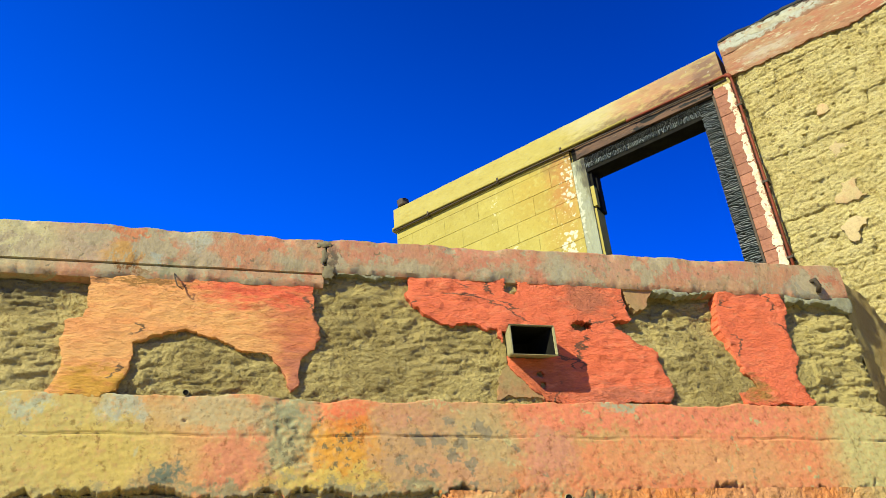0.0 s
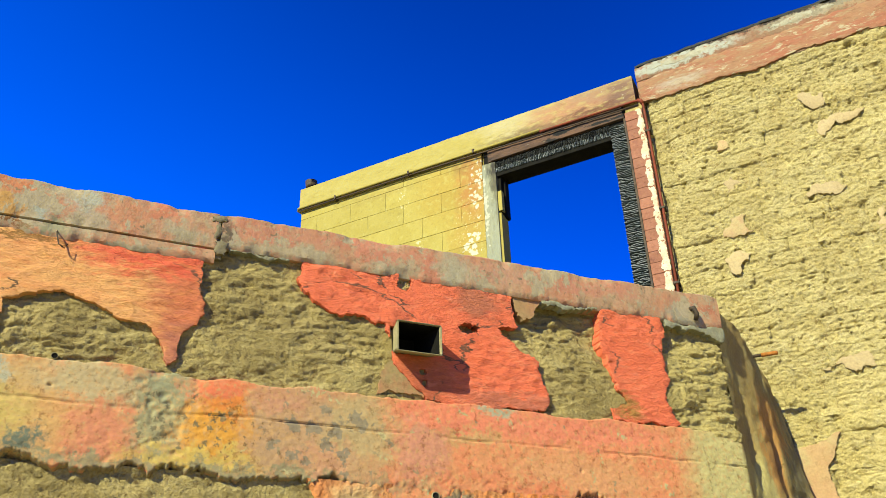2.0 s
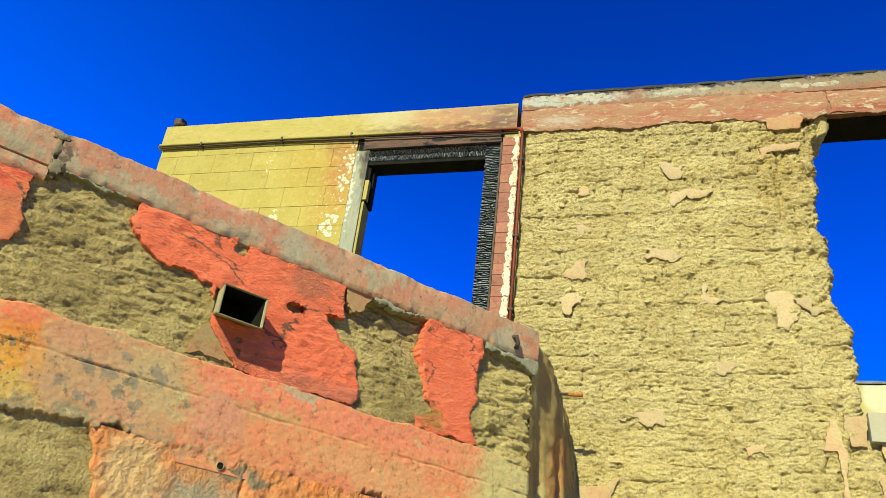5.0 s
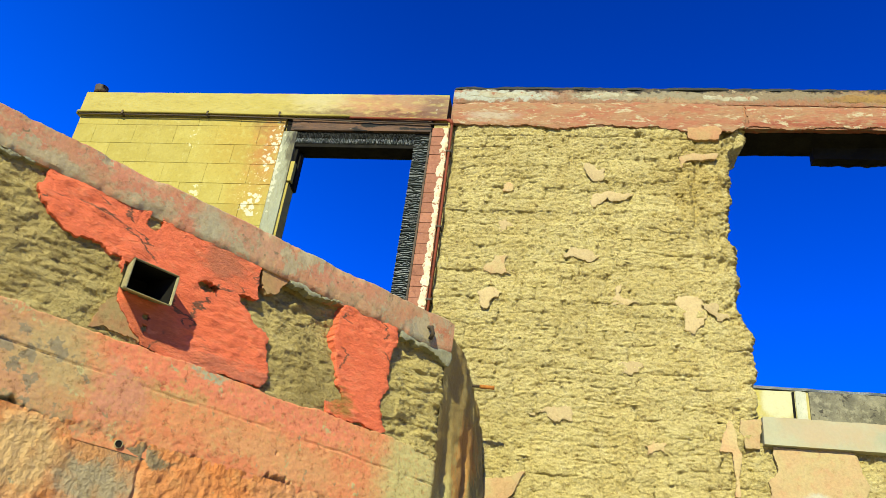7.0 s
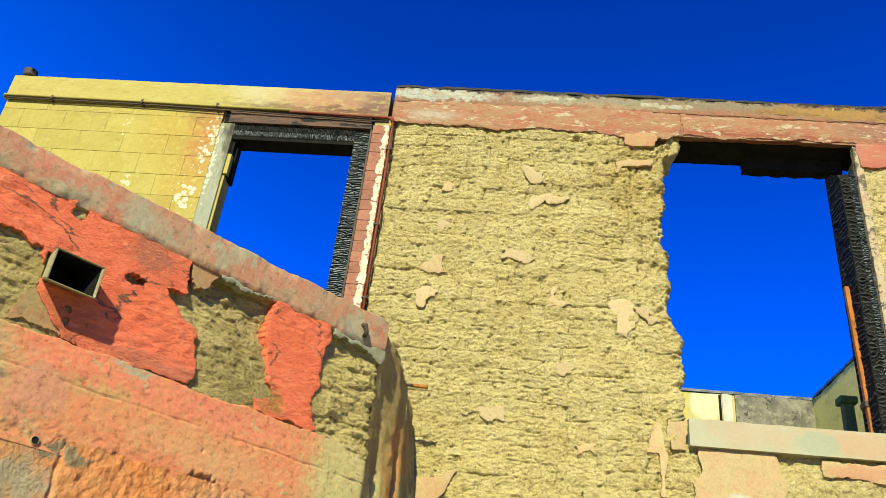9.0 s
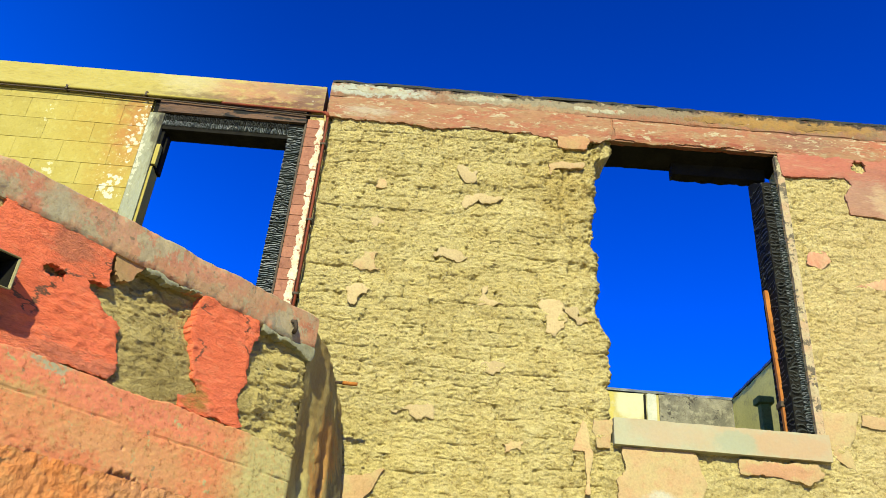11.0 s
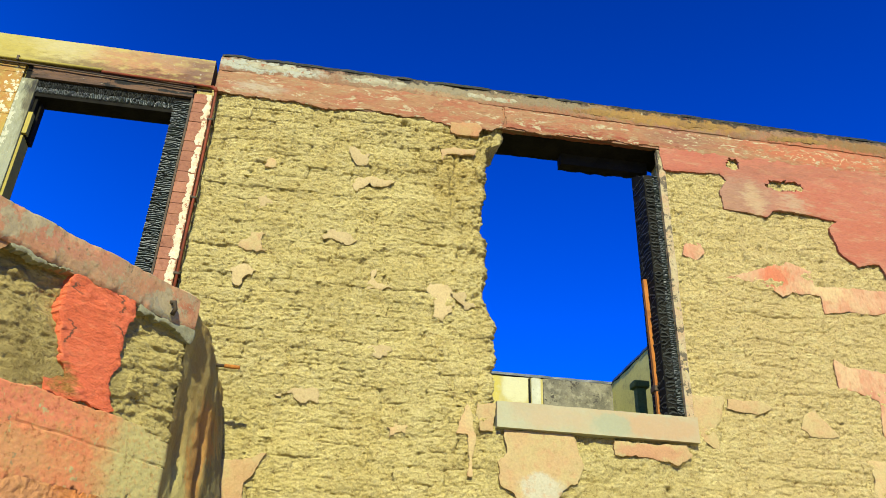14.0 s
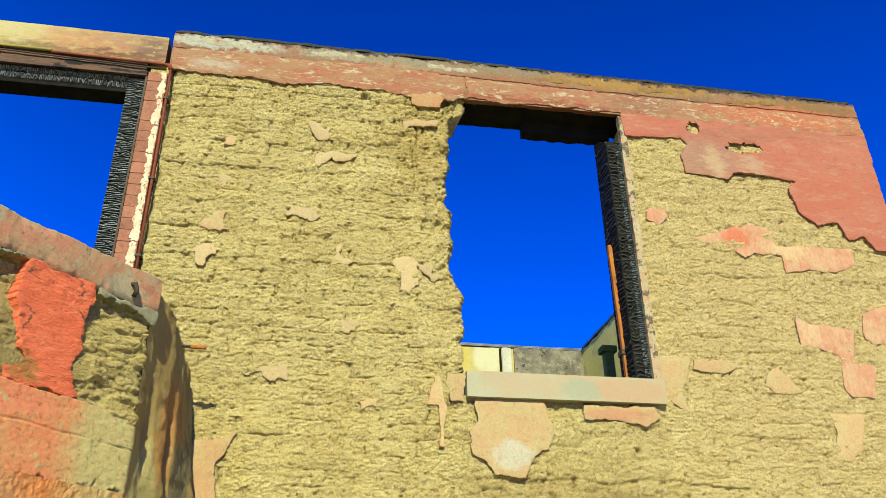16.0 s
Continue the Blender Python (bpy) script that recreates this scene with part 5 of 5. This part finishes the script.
for s0, s1, z0, z1 in ((-2.4, VENT[0], 0, 3.52), (VENT[1], 3.30, 0, 3.52), (VENT[0], VENT[1], 0, VENT[2]), (VENT[0], VENT[1], VENT[3], 3.52)):
    part("wall_core", low_box(s0, s1, -0.36, -0.15, z0, z1), ADOBE_LOW, wall_near)
# black plate added for the shade at the back of the duct
part("wall_core", low_box(VENT[0] - .05, VENT[1] + .05, -0.40, -0.362, 2.9, 3.3), SOOT_AND_SHADE, wall_near)


def low_relief(p, s, z, lump):
    """Eroded earth in thin level beds, deeper under the coping than above the band."""
    way = (-1.2, -0.7, -0.4, 0.2, 0.45, 0.8, 1.3, 2.1, 2.5, 3.0, 3.4)
    top = np.interp(s, way, (-.066, -.062, -.056, -.030, -.024, -.024, -.028, -.076, -.070, -.052, -.020))
    low = np.interp(s, way, (-.024, -.026, -.032, -.024, -.016, -.012, -.012, -.014, -.014, -.014, 0.000))
    deep = np.clip((z - 3.08 + 0.05 * grain(p / 0.2, 127)) / 0.34, 0, 1)
    h = low + (top - low) * deep * deep * (3 - 2 * deep)
    h = h + lump * (0.012 * rough(p, (0.26, 0.26, 0.11), 3, 111, 0.5) + 0.0085 * rough(p, (0.07, 0.07, 0.03), 3, 121, 0.7))
    h = h + lump * 0.016 * np.clip(0.35 + grain(p / 0.3, 126), 0, 1.2) * abs(rough(p, (0.13, 0.13, 0.05), 4, 125, 0.6))
    beds = rough(p, (0.40, 0.40, 0.065), 3, 128, 0.6)
    h = h + 0.017 * np.round(beds * 2.2) / 2.2 * np.clip(0.5 + grain(p / 0.35, 129), 0, 1)
    pits = np.clip(rough(p, (0.06, 0.06, 0.035), 2, 147) - 1.0, 0, 1)
    h = h - 0.03 * pits
    return np.where(s < 3.02, np.minimum(h, -0.006), h)


def low_face(name, s_list, z_list, material, height, turn=False, label="", skip=None):
    """A face of the low wall; with turn it rounds the corner at its end."""
    s = np.repeat(np.asarray(s_list)[None], len(z_list), 0)
    z = np.repeat(np.asarray(z_list)[:, None], len(s_list), 1)
    r = 0.05
    arc = np.clip((s - (CORNER - r)) / r, 0, 1.2) if turn else 0 * s
    flat = np.minimum(s, CORNER - r) if turn else s
    p = on_low(flat + r * np.sin(arc), z, -r * (1 - np.cos(arc)))
    h = height(p, s, z)
    p = p + np.stack([-N.x * np.cos(arc) * h + U.x * np.sin(arc) * h, -N.y * np.cos(arc) * h + U.y * np.sin(arc) * h, 0 * h], -1)
    faces = grid_faces(len(z_list), len(s_list))
    if skip:
        fs, fz = s.ravel()[faces].mean(1), z.ravel()[faces].mean(1)
        faces = faces[~((fs > skip[0] + .006) & (fs < skip[1] - .006) & (fz > skip[2] + .006) & (fz < skip[3] - .006))]
    return piece(name, mesh_of(name, p.reshape(-1, 3), faces), material, wall_near, label)


low_s = np.arange(-2.4, CORNER + 0.02, 0.0075)
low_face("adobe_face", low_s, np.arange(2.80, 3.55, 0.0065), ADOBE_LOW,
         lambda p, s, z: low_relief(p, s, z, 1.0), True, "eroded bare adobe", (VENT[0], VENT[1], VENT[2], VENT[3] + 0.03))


def band_height(p, s, z):
    flat = p * np.array((1, 1, 0))
    top = 2.842 + 0.014 * rough(flat, 0.25, 5, 151, 0.65) - 0.03 * np.exp(-((s - 0.36) / 0.12) ** 2)
    low = 2.428 + 0.026 * rough(flat, 0.10, 5, 152, 0.75)
    h = 0.004 + 0.0028 * rough(p, (0.3, 0.3, 0.12), 3, 161) + 0.0014 * rough(p, (0.03, 0.03, 0.02), 3, 162, 0.7)
    # the line between two casting boards, chipped along its length
    line = z - 2.666 - 0.006 * rough(flat, 0.18, 3, 163)
    groove = np.exp(-(line / 0.0035) ** 2) * np.clip(grain(p / 0.16, 164) + 0.45, 0, 1)
    lip = np.clip(line / 0.03, 0, 1) * np.clip(1 - line / 0.06, 0, 1) * np.clip(grain(p / 0.2, 165), 0, 1)
    h = h - 0.014 * groove + 0.002 * lip - 0.018 * np.exp(-(line / 0.016) ** 2) * np.clip(rough(p, (0.09, 0.09, 0.05), 2, 166) - 0.55, 0, 0.6)
    # honeycombed concrete
    worn = np.exp(-((s - 0.24) / 0.16) ** 2) + 0.6 * np.exp(-((z - 2.44) / 0.05) ** 2) * np.clip(0.4 + grain(p / 0.25, 167), 0, 1)
    h = h - worn * (0.012 * np.clip(rough(p, (0.035, 0.035, 0.03), 2, 168) - 0.1, 0, 1) + 0.006)
    pits = np.clip(rough(p, 0.03, 2, 169) - 1.05, 0, 1)
    h = h - 0.03 * pits
    open_foot = np.interp(s, (0.9, 1.15), (1.0, 0.0))
    foot = 0.075 * open_foot + (1 - open_foot) * (0.007 + 0.09 * np.clip(rough(flat, 0.16, 3, 153) - 0.55, 0, 1))
    return h - 0.085 * np.clip((z - top) / 0.02, 0, 1) - foot * np.clip((low - z) / 0.02, 0, 1)


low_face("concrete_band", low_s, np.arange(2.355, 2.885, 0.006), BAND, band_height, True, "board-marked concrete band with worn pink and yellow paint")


def lower_height(p, s, z):
    bare = np.clip((0.93 - 0.25 * (z - 2.3) + 0.05 * rough(p, 0.2, 4, 171) - s) / 0.015, 0, 1)
    patch = np.clip((s - 1.28) / 0.02, 0, 1) * np.clip((1.61 - s) / 0.02, 0, 1)
    return 0.002 + 0.004 * rough(p, 0.10, 4, 181) + (0.0065 - 0.005 * patch) * rough(p, 0.024, 2, 182) - 0.006 * patch - 0.09 * bare - 0.014 * np.exp(-((s - 1.62 - 0.01 * grain(p / 0.1, 3)) / 0.01) ** 2)


low_z = np.concatenate([np.arange(0, 1.85, 0.06), np.arange(1.85, 2.43, 0.0125)])
low_face("lower_plaster", low_s, low_z, LOWER, lower_height, True, "coarse orange-red stucco over patched concrete")
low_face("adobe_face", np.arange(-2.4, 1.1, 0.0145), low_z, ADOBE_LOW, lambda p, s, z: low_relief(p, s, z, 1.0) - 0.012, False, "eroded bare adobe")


def coping_low(s0, s1, seed, z_top, z_low, crack=False):
    seam = [(0.018, z_low + 0.066), (0.006, z_low + 0.071), (0.022, z_low + 0.077)] if crack else []
    return sweep([(0.006, z_low), (0.018, z_low + 0.018)] + seam + [(0.022, z_top - 0.012), (0.008, z_top), (-0.38, z_top), (-0.38, z_low)], np.arange(s0, s1, 0.012), on_low, 0.0035, seed, 0.014, 0.014)


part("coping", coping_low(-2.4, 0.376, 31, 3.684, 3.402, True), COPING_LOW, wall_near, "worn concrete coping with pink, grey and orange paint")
bm = coping_low(0.388, 3.395, 32, 3.684, 3.488)
for v in bm.verts:
    v.co.z += 0.010 * (v.co.dot(U) - 0.4) * min(max((v.co.z - 3.52) / 0.14, 0), 1)
part("coping", bm, COPING_LOW, wall_near, "worn concrete coping with pink and grey paint")
part("joint_filler", low_box(0.355, 0.40, -0.36, 0.004, 3.43, 3.670), CRUMBLED_MORTAR, wall_near)
for k, (a, z, w, h) in enumerate(((0.40, 3.49, 0.10, 0.10), (0.375, 3.57, 0.04, 0.13), (0.37, 3.64, 0.09, 0.05))):
    flake("joint_crumb", blob(a, z, w, h, 640 + k), on_low, 0.0245, 0.005, CRUMBLED_MORTAR, wall_near, 650 + k, "", 0.012, 0.004, 0.0)

# the return from the low wall's corner back to the tall wall, spreading towards its foot
ret_z = np.concatenate([np.arange(0, 1.9, 0.08), np.arange(1.9, 3.665, 0.014)])
k = np.linspace(0, 1, 90)
zz, kk = np.meshgrid(ret_z, k, indexing="ij")
start = on_low(np.array(CORNER - 0.034), np.array(0.0), np.array(-0.006))
end_x = -0.50 + (3.55 - zz) * 0.19
px = start[0] + (end_x - start[0]) * kk + 0.05 * np.sin(math.pi * kk)
py = start[1] + (6.02 - start[1]) * kk
pz = np.minimum(zz, 3.665 - 0.13 * kk ** 1.3)
pp = np.stack([px, py, pz], -1)
hh = (0.026 * rough(pp, (0.25, 0.25, 0.7), 3, 191) + 0.007 * rough(pp, 0.07, 3, 192) - 0.07 * np.clip(grain(pp / np.array((0.14, 0.14, 0.55)), 193) - 0.35, 0, 1)) * np.clip(kk * 12, 0.15, 1)
for at, wide, deep, seed in ((0.38, 0.030, 0.06, 194), (0.66, 0.022, 0.045, 195)):
    line = at + 0.10 * rough(pp * np.array((0, 0, 1)), 0.5, 4, seed)
    hh = hh - deep * np.exp(-((kk - line) / wide) ** 2) * np.clip(grain(pp * np.array((0, 0, 1)) / 0.35, seed) + 0.55, 0, 1)
pp[..., 0] += hh
piece("return_face", mesh_of("return_face", pp.reshape(-1, 3), grid_faces(len(ret_z), len(k))), RETURN, wall_near, "streaked brown weathered end of the wall")
bm = bmesh.new()
foot = [(-0.62, 4.93), (-0.56, 5.95), (-0.9, 5.95), (-0.95, 5.15)]
lower_ring = [bm.verts.new((x, y, 0)) for x, y in foot]
upper_ring = [bm.verts.new((x, y, 3.52)) for x, y in foot]
bm.faces.new(lower_ring)
bm.faces.new(upper_ring)
for n in range(4):
    bm.faces.new((lower_ring[n], lower_ring[(n + 1) % 4], upper_ring[(n + 1) % 4], upper_ring[n]))
part("wall_core", bm, RETURN, wall_near)

# torn plaster on the low wall
GREY_BED = surface("grey_mortar_bed", ((0.36, 0.34, 0.25), (0.30, 0.28, 0.20), (0.44, 0.38, 0.25)), bump=0.6, coarse=9, pit_shade=0.35)
for k, rim in enumerate((((2.97, 3.505), (2.99, 3.46), (3.06, 3.475), (3.12, 3.45), (3.20, 3.46), (3.29, 3.44), (3.385, 3.41), (3.388, 3.505)),
                         ((2.12, 3.505), (2.16, 3.475), (2.26, 3.468), (2.34, 3.47), (2.40, 3.495), (2.47, 3.485), (2.53, 3.505)),
                         ((0.42, 3.50), (0.44, 3.475), (0.56, 3.482), (0.66, 3.478), (0.80, 3.486), (0.81, 3.50)))):
    flake("mortar_bed", rim, on_low, 0.012, 0.003, GREY_BED, wall_near, 700 + k, "grey mortar bed under the coping", 0.012, 0.004, -0.05, amp=0.5)
flake("plaster_patch", [(-0.69, 3.41), (-0.67, 3.25), (-0.69, 3.20), (-0.76, 3.18), (-0.77, 3.09), (-0.74, 2.99), (-0.75, 2.93), (-0.79, 2.84), (-0.73, 2.83), (-0.68, 2.84), (-0.62, 2.82), (-0.57, 2.83), (-0.51, 2.86), (-0.48, 2.93),
                        (-0.46, 3.06), (-0.47, 3.09), (-0.41, 3.11), (-0.34, 3.14), (-0.26, 3.16), (-0.18, 3.14), (-0.07, 3.10), (0.04, 3.06), (0.14, 3.04), (0.18, 2.99), (0.21, 2.90), (0.23, 2.87), (0.27, 2.91), (0.27, 3.02), (0.34, 3.09), (0.36, 3.19), (0.32, 3.28), (0.32, 3.37), (0.34, 3.49)],
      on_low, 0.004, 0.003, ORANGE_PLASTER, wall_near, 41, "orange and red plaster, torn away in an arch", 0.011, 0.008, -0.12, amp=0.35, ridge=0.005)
flake("plaster_patch", [(0.81, 3.51), (0.78, 3.40), (0.85, 3.32), (0.92, 3.26), (1.01, 3.23), (1.12, 3.25), (1.18, 3.21), (1.24, 3.22), (1.26, 3.15), (1.28, 3.05), (1.34, 2.96), (1.43, 2.88), (1.46, 2.845), (2.11, 2.85), (2.14, 2.95), (2.09, 3.07), (2.10, 3.12), (2.01, 3.16), (1.93, 3.23), (1.88, 3.27), (1.99, 3.31), (1.97, 3.39), (1.96, 3.53)],
      on_low, 0.006, 0.003, RED_PLASTER, wall_near, 42, "bright red rough plaster with a broken edge", 0.011, 0.008, -0.12, amp=0.5, ridge=0.0065,
      holes=((1.373, 3.142, 0.112, 0.072, 'box'), (1.335, 3.47, 0.04, 0.055, 'round'), (1.70, 3.255, 0.055, 0.03, 'round'), (1.93, 3.285, 0.07, 0.018, 'round'), (1.435, 2.985, 0.018, 0.016, 'round'), (1.445, 2.93, 0.014, 0.016, 'round')))
flake("plaster_patch", [(2.55, 3.51), (2.51, 3.40), (2.50, 3.32), (2.52, 3.22), (2.56, 3.09), (2.57, 3.02), (2.63, 2.95), (2.52, 2.91), (2.54, 2.85), (2.74, 2.855), (2.90, 2.84), (2.97, 2.87), (2.92, 2.94), (2.89, 3.00), (2.94, 3.13), (2.91, 3.18), (2.92, 3.27), (2.96, 3.43), (2.95, 3.55)],
      on_low, 0.006, 0.003, RED_PLASTER, wall_near, 43, "bright red rough plaster strip", 0.011, 0.008, -0.12, amp=0.5, ridge=0.0065)
flake("plaster_patch", [(1.27, 3.03), (1.22, 2.93), (1.20, 2.85), (1.44, 2.855), (1.38, 2.92), (1.32, 2.97)], on_low, -0.004, 0.003, BROWN_REMNANT, wall_near, 44, "grey-brown plaster remnant", 0.014, 0.006, -0.12)
flake("plaster_patch", [(1.98, 3.50), (2.00, 3.40), (2.03, 3.36), (2.10, 3.42), (2.14, 3.50)], on_low, -0.012, 0.003, RED_PATCH, wall_near, 45, "", 0.014, 0.006, -0.12)

# ---- vent ----
vent = base("vent", "square clay vent duct standing out of the wall", "vent")


def vent_wall(a, b, c, d, out=0.125):
    """One side of the duct: a tapered slab between two edges given as (s, z) inside and out."""
    bm = bmesh.new()
    ring = []
    for h, grow in ((-0.13, -0.05), (out, (out - 0.125) * 0.2)):
        for s, z in (a, b, c, d):
            cs, cz = (VENT[0] + VENT[1]) / 2, (VENT[2] + VENT[3]) / 2
            ring.append(bm.verts.new(U * (s + (s - cs) * grow * 8) + N * (OFF - h) + Vector((0, 0, z + (z - cz) * grow * 8 + (out - h) * 0.20))))
    for f in ((0, 1, 2, 3), (7, 6, 5, 4), (0, 4, 5, 1), (1, 5, 6, 2), (2, 6, 7, 3), (3, 7, 4, 0)):
        bm.faces.new([ring[n] for n in f])
    bmesh.ops.bevel(bm, geom=list(bm.edges), offset=0.003 if out > 0.12 else 0.0005, segments=2, affect='EDGES')
    return bm


s0, s1, z0, z1 = VENT
w = 0.010
for nm, a, b, c, d in (("top", (s0 - w, z1), (s1 + w, z1), (s1 + w, z1 + 0.006), (s0 - w, z1 + 0.006)), ("bottom", (s0 - w, z0 - 0.005), (s1 + w, z0 - 0.005), (s1 + w, z0), (s0 - w, z0)),
                       ("side", (s0 - w, z0), (s0, z0), (s0, z1), (s0 - w, z1)), ("side", (s1, z0), (s1 + w, z0), (s1 + w, z1), (s1, z1))):
    part(nm, vent_wall(a, b, c, d), CLAY, vent)
# thin black slabs added so that the duct's inside looks deeply shaded
t = 0.003
for a, b, c, d in (((s0, z1 - t), (s1, z1 - t), (s1, z1), (s0, z1)), ((s0, z0), (s1, z0), (s1, z0 + t), (s0, z0 + t)), ((s0, z0 + t), (s0 + t, z0 + t), (s0 + t, z1 - t), (s0, z1 - t)), ((s1 - t, z0 + t), (s1, z0 + t), (s1, z1 - t), (s1 - t, z1 - t))):
    part("lining", vent_wall(a, b, c, d, 0.113), SOOT_AND_SHADE, vent, "black paint for the shade inside")
part("lining", low_box(s0 + .001, s1 - .001, -0.145, -0.13, z0 + .001, z1 + 0.05), SOOT_AND_SHADE, vent, "black paint for the shade inside")

# ---- small iron in the low wall ----
hook = base("iron_hook", "rusted iron hook under the coping", "hook")
tube("hook_bar", [tuple(on_low(np.array(a), np.array(b), np.array(c))) for a, b, c in ((-0.32, 3.47, -0.02), (-0.32, 3.42, 0.03), (-0.30, 3.36, 0.04), (-0.275, 3.345, 0.035), (-0.265, 3.37, 0.03))], 0.003, DARK_RUST, hook)
eye_bolt = base("eye_bolt", "dark iron bolt in the coping", "bolt")
tube("bolt", [tuple(on_low(np.array(a), np.array(b), np.array(c))) for a, b, c in ((3.17, 3.60, 0.0), (3.17, 3.59, 0.05), (3.18, 3.55, 0.055), (3.185, 3.52, 0.03))], 0.014, DARK_RUST, eye_bolt)


def pipe_end(s, z, r, label):
    """The open end of a small pipe let into the wall."""
    thing = base("pipe_end", label, "pipe")
    bm = bmesh.new()
    rings = []
    for h, rr in ((-0.05, r * 1.2), (0.006, r * 1.2), (0.007, r * 1.04), (-0.05, r)):
        rings.append([bm.verts.new(U * (s + rr * math.cos(a)) + N * (OFF - h) + Vector((0, 0, z + rr * math.sin(a)))) for a in [2 * math.pi * k / 14 for k in range(14)]])
    for a, b in zip(rings, rings[1:]):
        for k in range(14):
            bm.faces.new((a[k], a[(k + 1) % 14], b[(k + 1) % 14], b[k]))
    part("rim", bm, CLAY, thing)
    # black disc painted in place of the pipe's dark hollow
    bm = bmesh.new()
    bm.faces.new([bm.verts.new(U * (s + r * 1.02 * math.cos(a)) + N * (OFF - 0.003) + Vector((0, 0, z + r * 1.02 * math.sin(a)))) for a in [2 * math.pi * k / 14 for k in range(14)]])
    part("plug", bm, SOOT_AND_SHADE, thing, "black paint for the shade inside")


pipe_end(1.49, 2.385, 0.016, "small dark open pipe end in the concrete band")
pipe_end(-0.22, 2.855, 0.012, "small dark open pipe end above the band")
